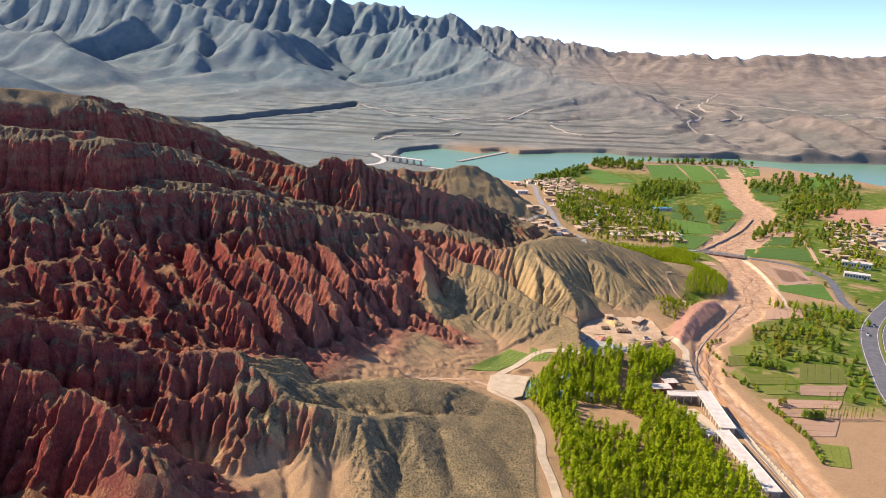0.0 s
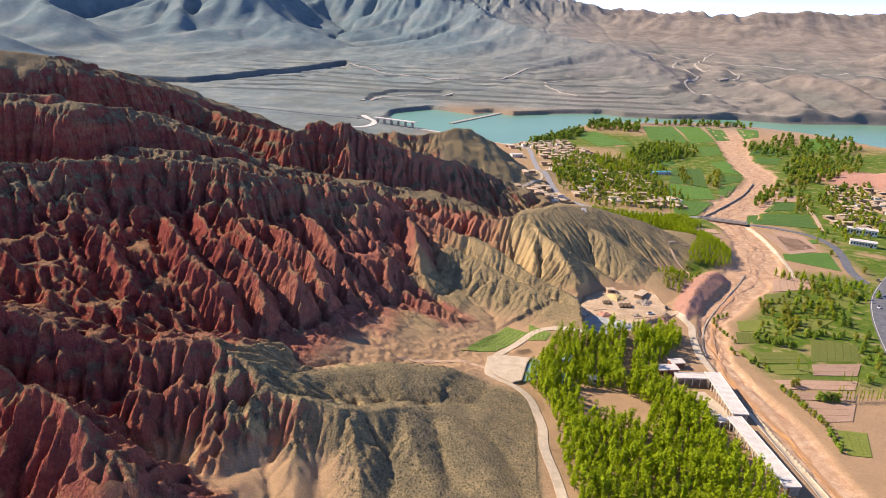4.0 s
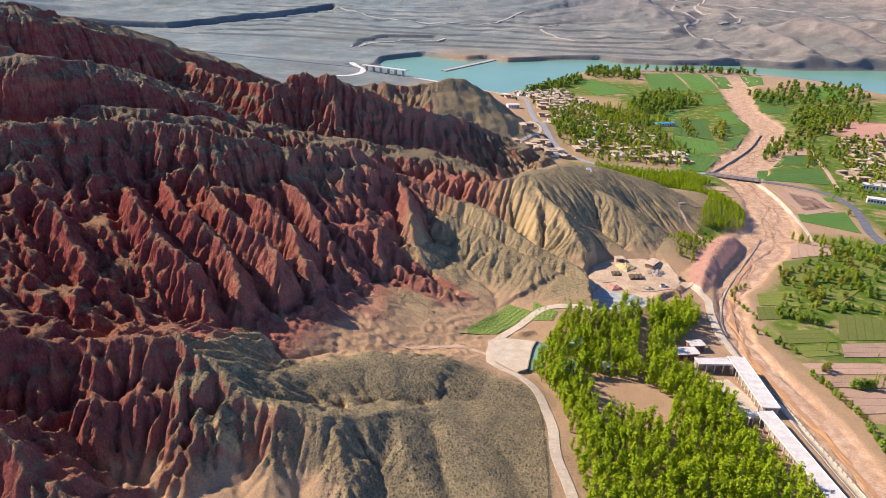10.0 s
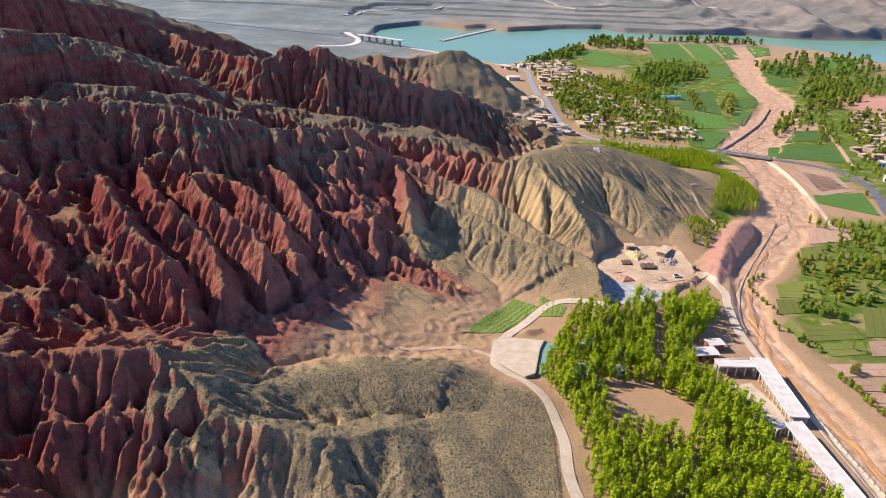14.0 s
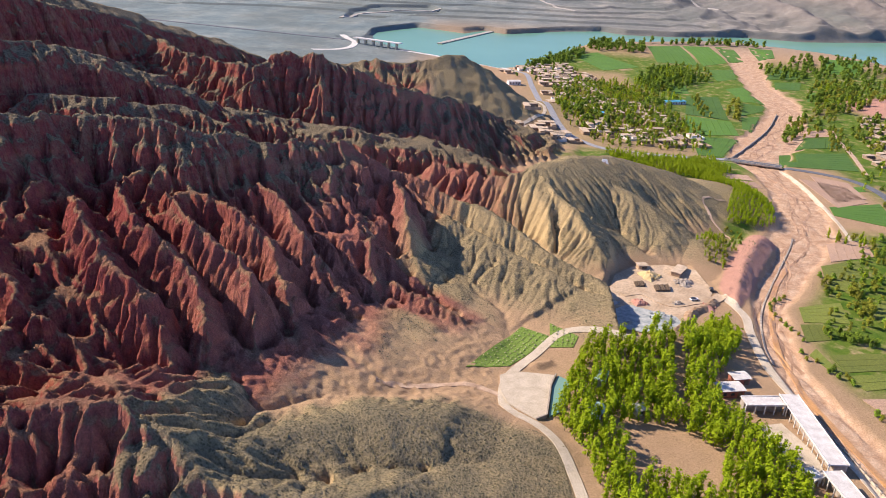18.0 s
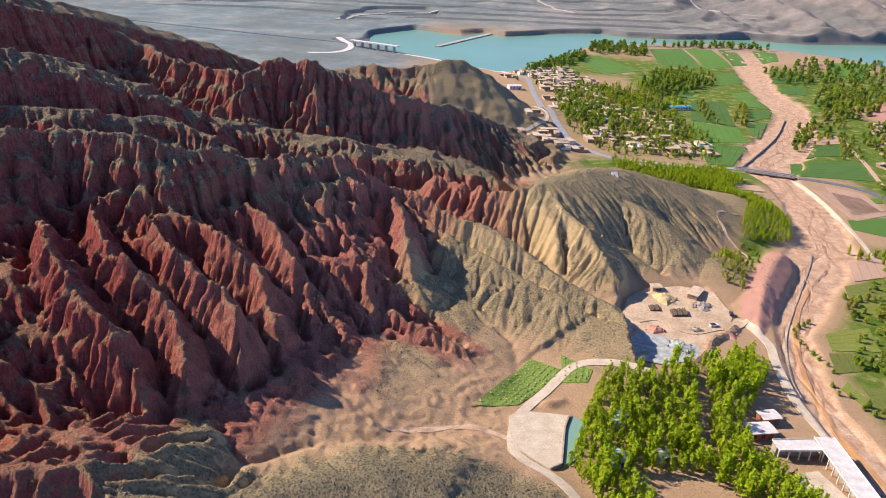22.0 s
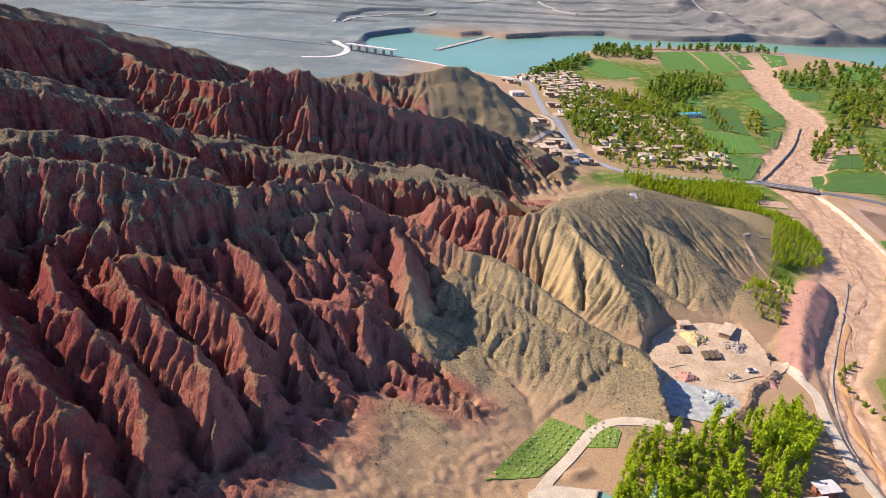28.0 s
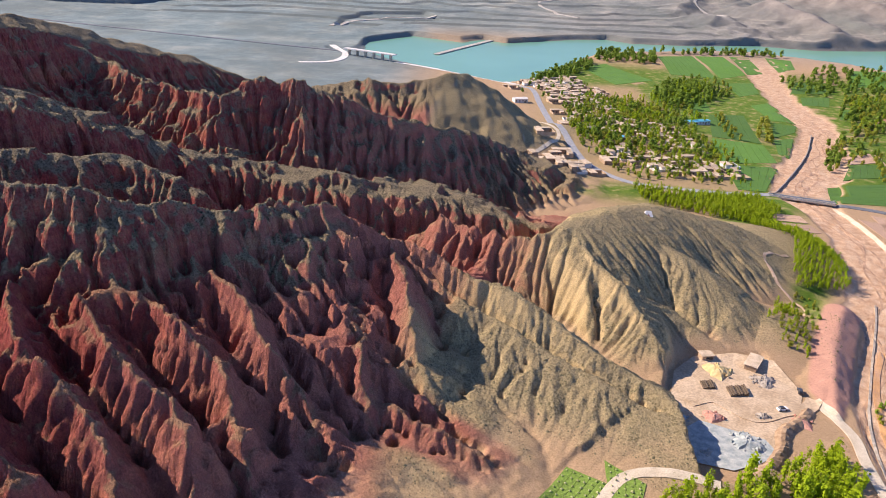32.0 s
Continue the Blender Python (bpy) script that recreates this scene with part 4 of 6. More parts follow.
BLUE_SHEET = mottled("blue_roof_sheet", (0.06, 0.36, 0.50), (0.10, 0.46, 0.60), 0.2, 0.45, 0.05)
PALE_BLUE = mottled("pale_blue_roof", (0.33, 0.50, 0.52), (0.45, 0.62, 0.62), 0.4, 0.5, 0.05)
WOOD = mottled("dark_wood", (0.10, 0.07, 0.045), (0.20, 0.14, 0.09), 1.5, 0.85, 0.3)
GLASS = mottled("dark_window", (0.03, 0.035, 0.045), (0.06, 0.065, 0.075), 1.0, 0.2, 0.0)
BARK = mottled("bark", (0.12, 0.10, 0.07), (0.24, 0.20, 0.15), 2.0, 0.95, 0.4)
STONE = mottled("stone", (0.26, 0.22, 0.18), (0.42, 0.36, 0.30), 0.6, 0.95, 0.4)
GRAVEL = mottled("blue_gravel", (0.26, 0.30, 0.30), (0.46, 0.47, 0.44), 0.35, 0.95, 0.3)
PALE_SAND = mottled("pale_sand", (0.42, 0.30, 0.19), (0.56, 0.42, 0.285), 0.12, 0.95, 0.12)
YELLOW_SAND = mottled("yellow_sand", (0.52, 0.38, 0.17), (0.62, 0.47, 0.24), 0.5, 0.95, 0.3)
RED_EARTH = mottled("red_earth", (0.42, 0.19, 0.14), (0.54, 0.28, 0.21), 0.25, 0.95, 0.4)
MUD_WATER = mottled("muddy_water", (0.46, 0.24, 0.09), (0.54, 0.30, 0.13), 0.2, 0.35, 0.05)
FAR_TRACK = mottled("far_track", (0.34, 0.31, 0.27), (0.44, 0.40, 0.35), 0.02, 0.95, 0.0)
WHITE_TRACK = mottled("white_track", (0.55, 0.52, 0.47), (0.66, 0.63, 0.58), 0.02, 0.95, 0.0)
METAL = mottled("grey_metal", (0.30, 0.31, 0.33), (0.42, 0.43, 0.45), 0.5, 0.5, 0.05, metal=0.6)
CAR_WHITE = mottled("car_paint_white", (0.74, 0.74, 0.74), (0.80, 0.80, 0.80), 1.0, 0.3, 0.0)
RUBBER = mottled("rubber", (0.02, 0.02, 0.02), (0.04, 0.04, 0.04), 2.0, 0.9, 0.1)
PAINT = mottled("road_paint", (0.70, 0.66, 0.52), (0.80, 0.77, 0.66), 0.5, 0.7, 0.0)


def leaf_material(name, dark, light, vary=0.25):
    m, nodes, links, bsdf = material(name)
    geo = nodes.new("ShaderNodeNewGeometry")
    info = nodes.new("ShaderNodeObjectInfo")
    n = node(nodes, "ShaderNodeTexNoise", Scale=0.9, Detail=4)
    links.new(geo.outputs["Position"], n.inputs["Vector"])
    island = mixer(nodes, links, geo.outputs["Random Per Island"], dark, light)
    c = mixer(nodes, links, n.outputs["Fac"], island, light)
    hsv = nodes.new("ShaderNodeHueSaturation")
    mr = node(nodes, "ShaderNodeMapRange", To_Min=1 - vary, To_Max=1 + vary)
    links.new(info.outputs["Random"], mr.inputs["Value"])
    links.new(mr.outputs["Result"], hsv.inputs["Value"])
    links.new(c, hsv.inputs["Color"])
    links.new(hsv.outputs["Color"], bsdf.inputs["Base Color"])
    bsdf.inputs["Roughness"].default_value = 0.7
    bsdf.inputs["Specular IOR Level"].default_value = 0.2
    trans = nodes.new("ShaderNodeBsdfTranslucent")
    links.new(hsv.outputs["Color"], trans.inputs["Color"])
    mix = nodes.new("ShaderNodeMixShader")
    mix.inputs[0].default_value = 0.3
    out = nodes["Material Output"]
    links.new(bsdf.outputs[0], mix.inputs[1])
    links.new(trans.outputs[0], mix.inputs[2])
    links.new(mix.outputs[0], out.inputs["Surface"])
    return m


POPLAR_LEAF = leaf_material("poplar_leaf", (0.12, 0.185, 0.004), (0.275, 0.355, 0.007))
BROAD_LEAF = leaf_material("broad_leaf", (0.10, 0.175, 0.018), (0.23, 0.33, 0.034))
SPRING_LEAF = leaf_material("spring_leaf", (0.15, 0.18, 0.015), (0.32, 0.32, 0.035))
SCRUB_LEAF = mottled("scrub_leaf", (0.10, 0.093, 0.05), (0.19, 0.16, 0.09), 0.5, 0.95, 0.0)


def crop_material(name, dark, light, rows=1.2):
    m, nodes, links, bsdf = material(name)
    geo = nodes.new("ShaderNodeNewGeometry")
    big, fine = node(nodes, "ShaderNodeTexNoise", Scale=0.05, Detail=5), node(nodes, "ShaderNodeTexNoise", Scale=1.6, Detail=4)
    for n in (big, fine):
        links.new(geo.outputs["Position"], n.inputs["Vector"])
    c = mixer(nodes, links, big.outputs["Fac"], dark, light)
    r = ramp(nodes, [(0.3, (0.6, 0.6, 0.6)), (0.7, (1.3, 1.3, 1.3))])
    links.new(fine.outputs["Fac"], r.inputs["Fac"])
    mul = nodes.new("ShaderNodeMix")
    mul.data_type, mul.blend_type = "RGBA", "MULTIPLY"
    mul.inputs["Factor"].default_value = 1.0
    links.new(c, mul.inputs["A"])
    links.new(r.outputs["Color"], mul.inputs["B"])
    info = nodes.new("ShaderNodeObjectInfo")
    hsv = nodes.new("ShaderNodeHueSaturation")
    mr = node(nodes, "ShaderNodeMapRange", To_Min=0.75, To_Max=1.25)
    links.new(info.outputs["Random"], mr.inputs["Value"])
    links.new(mr.outputs["Result"], hsv.inputs["Value"])
    links.new(mul.outputs["Result"], hsv.inputs["Color"])
    links.new(hsv.outputs["Color"], bsdf.inputs["Base Color"])
    bsdf.inputs["Roughness"].default_value = 0.9
    b = node(nodes, "ShaderNodeBump", Strength=0.6, Distance=0.3)
    links.new(fine.outputs["Fac"], b.inputs["Height"])
    links.new(b.outputs["Normal"], bsdf.inputs["Normal"])
    return m


CROP = crop_material("crop", (0.045, 0.135, 0.010), (0.085, 0.19, 0.016))
CROP_THIN = crop_material("thin_crop", (0.10, 0.145, 0.014), (0.19, 0.205, 0.032))
GARDEN = crop_material("garden_crop", (0.10, 0.19, 0.018), (0.20, 0.28, 0.05))
PLOUGHED = crop_material("ploughed", (0.36, 0.22, 0.145), (0.46, 0.31, 0.215))

# ---- roads, paths ----
ROAD = [(41, 1206), (59, 1161), (62, 1057), (68, 932), (80, 823), (106, 768), (143, 757), (187, 756), (222, 762)]
ROAD_EAST = [(264, 749), (296, 739), (318, 721), (324, 685), (315, 643), (304, 606), (300, 570)]
HIGHWAY = [(432, 709), (361, 620), (307, 542), (281, 490), (260, 431), (245, 379), (236, 307), (233, 204)]
LANE = [(130, 461), (135, 439), (132, 421), (129.2, 391.2), (132, 367), (134.8, 346.3), (139, 309), (143, 280), (146, 243), (150, 186)]
LOWER_LANE = [(71, 395), (53, 399), (40, 397), (29, 383), (16, 363), (13, 346), (16, 337), (27, 327), (33, 316), (37, 293), (37, 274), (41, 255), (44, 230), (48, 189)]


def road(name, pts, width, mat, label, lift=0.3, **more):
    return solo(name, strip(name, pts, width, mat, lift, **more), mat, label, "road", kind="structure")


PALE_ASPHALT = mottled("pale_asphalt", (0.24, 0.245, 0.26), (0.34, 0.34, 0.35), 0.3, 0.85, 0.1)
road("road_village", ROAD, 7, PALE_ASPHALT, "grey asphalt road through the village to the bridge")
road("road_east", ROAD_EAST, 7.5, ASPHALT, "grey asphalt road curving past the green fields")
road("highway", HIGHWAY, 26, ASPHALT, "wide grey dual carriageway curving past the fields", 0.5, cols=8)
road("highway_median", HIGHWAY, 1.6, CROP_THIN, "narrow planted strip along the middle of the highway", 0.9)
for side in (-12.2, -1.6, 1.6, 12.2):
    road("highway_edge_line", HIGHWAY, 0.25, PAINT, "pale painted edge line on the highway", 0.56, cols=1, offset=side, skirt=0.03)
road("concrete_lane", LANE, 4.2, CONCRETE, "pale concrete lane beside the dry river wash", 0.35)
road("lower_lane", LOWER_LANE, 4.0, CONCRETE, "pale concrete lane between scrub hill and poplar wood", 0.3)
road("scree_path", [(40, 958), (60, 913), (65, 879), (54, 846), (31, 802)], 3.5, CONCRETE, "pale curved path round the foot of the grey scree")
road("quarry_track", [(130, 461), (124, 454), (113, 450), (99, 444), (87, 455), (76, 451)], 6, PALE_SAND, "dusty vehicle track across the quarry yard", 0.55)
road("gully_track", [(13, 348), (-2, 353), (-20, 348), (-36, 345)], 2.4, DIRT_ROAD, "pinkish dirt track up the dry gully", 0.15, skirt=0.4)
road("hill_path", [(172, 604), (152, 589), (154, 569), (162, 549), (152, 534)], 1.6, DIRT_ROAD, "thin trodden path on the scrub hill")
road("field_path", [(340, 748), (362, 826), (374, 879), (388, 933)], 4, DIRT_ROAD, "dusty path between green plots and houses")
road("east_bank_track", [(263, 742), (262, 684), (253, 608), (245, 566)], 2.6, CONCRETE, "pale track along the wash's outer bank", 0.4)
for far_line, far_w in (([(181, 2190), (130, 2120), (148, 2010), (203, 1900)], 9), ([(621, 2750), (561, 2500), (597, 2330), (519, 2150), (555, 1980)], 10),
                        ([(895, 3300), (737, 2900), (687, 2700), (751, 2450), (634, 2250)], 10), ([(-496, 2350), (-255, 2150), (-20, 2140), (85, 2300)], 9),
                        ([(326, 3400), (795, 2950), (1463, 2600), (2240, 2300)], 14), ([(-301, 1660), (-287, 1760), (-212, 1830), (-108, 1850)], 12)):
    road("far_track", far_line, far_w * 0.7, FAR_TRACK, "pale dirt track on the far plain", 1.2, step=20, cols=2, skirt=3)
road("mud_stream", [(183, 511), (167, 484), (154, 454), (145, 425), (141, 407), (139, 385), (139, 365), (144, 329), (148, 305), (150, 281), (154, 243)], 2.6, MUD_WATER,
     "thin orange muddy stream in the dry river bed", 0.32, skirt=0.3)

# thin winding strips of darker sand along the wash
CHANNEL_SAND = mottled("channel_sand", (0.30, 0.17, 0.10), (0.46, 0.29, 0.185), 0.15, 0.9, 0.2)
for shift, swing, turn_, wide in ((-5.0, 4.0, 0.0, 1.6), (4.5, 4.5, 1.3, 1.3), (0.0, 6.0, 2.4, 1.0)):
    course = []
    for i, (q, w) in enumerate(walkline([c[:2] for c in WASH[3:16]], 14)):
        off = shift * 0.8 + swing * math.sin(0.9 * i + turn_) * 0.7
        course.append((q.x + w.y * off, q.y - w.x * off))
    road("dry_channel", course, wide, CHANNEL_SAND, "thin darker channel line in the sandy wash", 0.1, cols=2, skirt=0.2)

# ---- bridge over the wash ----
bridge = thing("road_bridge", "grey concrete road bridge over the dry wash", "bridge")
a, b = Vector((220, 763)), Vector((266.2, 748.8))
w = (b - a).normalized()
sd = Vector((w.y, -w.x))
zb = max(gz(*a), gz(*b)) + 0.45


def bar(k, p, q, half, z0, z1):
    """A straight bar in plan from p to q."""
    u = (q - p).normalized()
    s = Vector((u.y, -u.x)) * half
    k.prism([tuple(p + s), tuple(q + s), tuple(q - s), tuple(p - s)][::-1], z0, z1)


k = Kit()
bar(k, a, b, 4.4, zb - 1.1, zb)
part("deck", k, CONCRETE, bridge)
k = Kit()
bar(k, a, b, 3.6, zb + 0.004, zb + 0.06)
part("roadway", k, ASPHALT, bridge, "grey asphalt surface")
for s in (-4.1, 4.1):
    k = Kit()
    bar(k, a + sd * s, b + sd * s, 0.15, zb + 0.85, zb + 1.05)
    rail = part("rail", k, CONCRETE, bridge)
    for i in range(17):
        k = Kit()
        q = a + (b - a) * (i + 0.5) / 17 + sd * s
        k.box(q.x - 0.12, q.x + 0.12, q.y - 0.12, q.y + 0.12, zb, zb + 0.85)
        part("baluster", k, CONCRETE, rail)
for i in range(3):
    q = a + (b - a) * (i + 1) / 4
    k = Kit()
    bar(k, q - sd * 3.6, q + sd * 3.6, 0.6, gz(q.x, q.y) - 1.5, zb - 1.1)
    part("pier", k, CONCRETE, bridge)

# ---- retaining walls along the wash ----
for pts, top in (([(353, 1004), (311, 914), (263, 828), (224, 763)], 1.6), ([(207, 566), (196, 543), (163, 481), (146, 446), (136.2, 413.4), (133.5, 393)], 0.5)):
    k = strip("retaining_wall", pts, 0.9, STONE, top, cols=1, skirt=top + 2.5, offset=0, level=top > 1)
    solo("retaining_wall", k, STONE, "dark stone retaining wall along the dry wash", "wall", "walls of the wash", "structure")

# ---- plots ----
PLOTS_A = [(263, 1079, 305, 1083, 280, 948, 234, 964), (231, 955, 279, 941, 267, 870, 209, 852), (211, 845, 261, 853, 220, 769, 198, 769),
           (332, 1142, 361, 1163, 358, 1059, 332, 1064), (329, 1051, 351, 1041, 337, 1010, 302, 979), (300, 970, 326, 984, 289, 898, 281, 905),
           (344, 1289, 389, 1303, 371, 1223, 336, 1197), (359, 1514, 408, 1517, 397, 1361, 350, 1329), (419, 1519, 452, 1515, 429, 1379, 402, 1370),
           (290, 1490, 354, 1512, 344, 1328, 279, 1342), (145, 1367, 189, 1400, 240, 1284, 178, 1238), (253, 1142, 279, 1149, 271, 1096, 242, 1089)]
PLOTS_B = [(480, 1519, 517, 1501, 490, 1410, 458, 1392), (574, 1418, 645, 1422, 587, 1309, 532, 1309), (459, 1324, 512, 1329, 479, 1253, 417, 1234),
           (422, 1212, 466, 1225, 438, 1159, 406, 1163), (445, 1144, 463, 1149, 437, 1091, 420, 1086), (284, 803, 357, 828, 339, 759, 266, 754),
           (340, 884, 377, 898, 362, 850, 309, 830), (285, 695, 317, 706, 314, 693, 282, 678), (262, 640, 309, 660, 295, 600, 257, 620)]
PLOTS_C = [(205, 517, 234, 532, 225, 504, 199, 497), (200, 494, 224, 501, 206, 477, 198, 487), (260, 538, 273, 525, 261, 502, 247, 508),
           (168, 455, 194, 466, 188, 441, 164, 438), (161, 435, 173, 437, 170, 421, 157, 417), (214, 473, 237, 476, 215, 452, 204, 445),
           (208, 440, 232, 432, 222, 407, 192, 400), (163, 406, 189, 412, 190, 398, 164, 391), (162, 388, 188, 395, 185, 383, 166, 377),
           (153, 404, 159, 411, 161, 392, 158, 389), (172, 321, 186, 321, 178, 299, 168, 299)]
PLOTS_D = [(-2, 365, 22, 402, 35, 394, 16, 370), (35, 405, 47, 394, 44, 386, 34, 386)]
PLOTS_BARE = [(203, 713, 224, 712, 224, 696, 202, 697), (202, 694, 224, 692, 225, 676, 202, 677), (268, 716, 300, 700, 300, 660, 268, 640), (348, 917, 384, 938, 377, 905, 341, 887), (226, 560, 255, 570, 248, 541, 214, 525), (191, 396, 221, 404, 211, 386, 186, 381),
              (161, 370, 208, 379, 201, 367, 165, 360), (164, 357, 200, 362, 195, 353, 165, 349), (167, 347, 194, 350, 184, 331, 167, 327),
              (283, 728, 309, 714, 304, 671, 272, 652)]


def plot(nums, mat, label, lift, row):
    q = [(nums[i], nums[i + 1]) for i in (0, 2, 4, 6)]
    long_u = math.dist(q[0], q[1]) > math.dist(q[0], q[3])
    across = max(math.dist(q[0], q[3]), math.dist(q[1], q[2])) if long_u else max(math.dist(q[0], q[1]), math.dist(q[3], q[2]))
    n = max(2, min(26, round(across / row)))
    m = 8
    k, xy = Kit(), []
    for i in range(n):
        for s in ((i + 0.018) / n, (i + 0.982) / n):
            for j in range(m + 1):
                xy.append(bilinear(q, j / m, s) if long_u else bilinear(q, s, j / m))
    z = heights(xy) + lift
    pts = [(x, y, float(h)) for (x, y), h in zip(xy, z)]
    for i in range(n):
        o = i * 2 * (m + 1)
        top = pts[o:o + 2 * (m + 1)]
        low = [(x, y, h - 0.5) for x, y, h in top]
        fs = []
        for j in range(m):
            fs.append((j, j + 1, m + 2 + j, m + 1 + j))
            e = 2 * (m + 1)
            fs.append((j, e + j, e + j + 1, j + 1))
            fs.append((m + 1 + j, m + 2 + j, e + m + 2 + j, e + m + 1 + j))
        e = 2 * (m + 1)
        fs += [(0, m + 1, e + m + 1, e), (m, e + m, e + 2 * m + 1, 2 * m + 1)]
        k.add(top + low, fs)
    me = k.mesh("crop_field", mat)
    bm = bmesh.new()
    bm.from_mesh(me)
    bmesh.ops.recalc_face_normals(bm, faces=bm.faces[:])
    bm.to_mesh(me)
    bm.free()
    return tagged(new("crop_field", me), label, "field", "fields of the valley")


for nums in PLOTS_A + PLOTS_B:
    plot(nums, CROP, "lush green field sown in narrow strips", 0.3, 9)
for nums in PLOTS_C:
    plot(nums, CROP_THIN, "thinly sprouting green plot beside the wash", 0.25, 5)
for nums in PLOTS_D:
    plot(nums, GARDEN, "small green plot at the foot of the hill", 0.25, 4)
for nums in PLOTS_BARE:
    plot(nums, PLOUGHED, "bare ploughed brown field strip", 0.35, 7)


# low pale bushes in rows on the green plots by the hill
k, pr = Kit(), random.Random(31)
for nums in PLOTS_D:
    q = [(nums[i], nums[i + 1]) for i in (0, 2, 4, 6)]
    across, down = max(2, round(math.dist(q[0], q[1]) / 3.2)), max(2, round(math.dist(q[0], q[3]) / 3.2))
    for i in range(across):
        for j in range(down):
            x, y = bilinear(q, (i + 0.5 + pr.uniform(-0.15, 0.15)) / across, (j + 0.5 + pr.uniform(-0.15, 0.15)) / down)
            k.clump((x, y, gz(x, y) + 0.6), pr.uniform(0.3, 0.6), pr, 0.8)
solo("plot_bushes", k, mottled("pale_bush", (0.24, 0.27, 0.10), (0.40, 0.40, 0.20), 0.6, 0.9, 0.0), "small pale bushes planted in rows on the green plot", "bushes", kind="stuff")


# ---- trees ----
def build_tree(rng, height, spread, leaf, name, label, category, clumps, start=0.25, limbs=5, tip=0.6, size=0.55):
    boughs = [(rng.uniform(0, 6.3), rng.uniform(0.05, 0.95), rng.uniform(0.55, 1.25)) for i in range(14)]
    t = thing(name, label, category)
    k = Kit()
    lean = Vector((rng.uniform(-0.04, 0.04), rng.uniform(-0.04, 0.04), 1)) * height * 0.92
    k.tube((0, 0, -0.6), tuple(lean * 0.5), 0.016 * height, 0.010 * height, 6)
    k.tube(tuple(lean * 0.5), tuple(lean), 0.010 * height, 0.002 * height, 5)
    for i in range(limbs):
        u = start + (0.85 - start) * i / limbs
        an = rng.uniform(0, 6.3)
        tipp = lean * (u + 0.16) + Vector((math.cos(an), math.sin(an), 0)) * spread * 0.75
        k.tube(tuple(lean * u), tuple(tipp), 0.006 * height, 0.002 * height, 4)
    part("trunk", k, BARK, t)
    k = Kit()
    for i in range(clumps):
        u = rng.uniform(0, 1)
        zz = start + (1.0 - start) * u
        prof = math.sin(math.pi * min(1, (u * 0.86 + 0.14))) ** tip
        r = spread * prof * math.sqrt(rng.uniform(0.05, 1.0))
        bough = rng.choice(boughs)
        an = bough[0] + rng.gauss(0, 0.5)
        u = min(1.0, max(0.0, bough[1] + rng.gauss(0, 0.12)))
        zz = start + (1.0 - start) * u
        r = r * bough[2]
        c = (lean.x * zz + r * math.cos(an), lean.y * zz + r * math.sin(an), height * zz)
        k.spray(c, Vector((math.cos(an), math.sin(an), 0.2 + 0.6 * u)), size * rng.uniform(0.6, 1.35), rng)
    part("crown", k, leaf, t)
    return t


rng = random.Random(11)
POPLARS = [build_tree(rng, h, s, POPLAR_LEAF, "poplar_tree", "bright green young poplar in a dense wood", "tree", 470, 0.12, 5, 0.6, 0.31) for h, s in ((12, 1.9), (10.5, 2.1), (13, 1.8), (9, 2.0))]
BROADS = [build_tree(rng, h, s, BROAD_LEAF, "broadleaf_tree", "dark green leafy tree among fields and houses", "tree", 260, 0.2, 7, 0.6, 0.72) for h, s in ((9, 3.4), (7.5, 3.0), (11, 3.6))]
SPRINGS = [build_tree(rng, h, s, SPRING_LEAF, "spring_tree", "yellow-green tree in young spring leaf", "tree", 220, 0.18, 7, 0.6, 0.62) for h, s in ((8, 3.0), (6.5, 2.6))]
SLIMS = [build_tree(rng, h, s, POPLAR_LEAF, "slim_poplar", "slim half-bare poplar at a field's edge", "tree", 80, 0.2, 6, 0.5, 0.3) for h, s in ((9, 0.9), (8, 0.8))]
PROTOS = POPLARS + BROADS + SPRINGS + SLIMS


def tree_at(proto, x, y, z, s, turn, group):
    """Scale is baked into the copy's own empty."""
    made = copy_thing(proto, Matrix.Translation((x, y, z)) @ Matrix.Rotation(turn, 4, "Z"))
    made.scale = (s, s, s)
    if group:
        made["group"] = group
    return made


def scatter(poly, step, rng, jitter=0.45):
    """Points of a jittered grid in a polygon."""
    xs, ys = [p[0] for p in poly], [p[1] for p in poly]
    out = []
    y = min(ys)
    while y < max(ys):
        x = min(xs)
        while x < max(xs):
            out.append((x + rng.uniform(-jitter, jitter) * step, y + rng.uniform(-jitter, jitter) * step))
            x += step
        y += step
    a = np.array(out)
    return [tuple(p) for p in a[inside(a[:, 0], a[:, 1], poly)]]


def clear_of(pts, lines, gap):
    a = np.array(pts).reshape(-1, 2)
    keep = np.ones(len(a), bool)
    for line, g in lines:
        keep &= along(a[:, 0], a[:, 1], [(p[0], p[1]) for p in line])[0] > g * gap
    return [tuple(p) for p in a[keep]]


GALLERY = [(126.1, 360.7), (127, 317), (120.8, 310.9), (130, 265)]
WOOD_AREA = [(31, 336), (39, 320), (44, 295), (43, 274), (46, 251), (50, 204), (121, 202), (123, 259), (114, 311), (110, 330), (100, 347), (98, 365), (110, 385), (122, 406),
             (121, 428), (106, 410), (83, 398), (67, 392), (50, 386), (44, 374), (40, 362), (36, 344)]
CLEARING = [(50, 337), (58, 305), (82, 300), (92, 324), (76, 338)]
ROADS = [(ROAD, 8), (ROAD_EAST, 8), (LANE, 4), (LOWER_LANE, 4.5), (HIGHWAY, 17)]
everywhere = []      # (kind, x, y, scale)
wood = clear_of(scatter(WOOD_AREA, 3.2, rng), ROADS + [(GALLERY, 6)], 1.0)
a = np.array(wood)
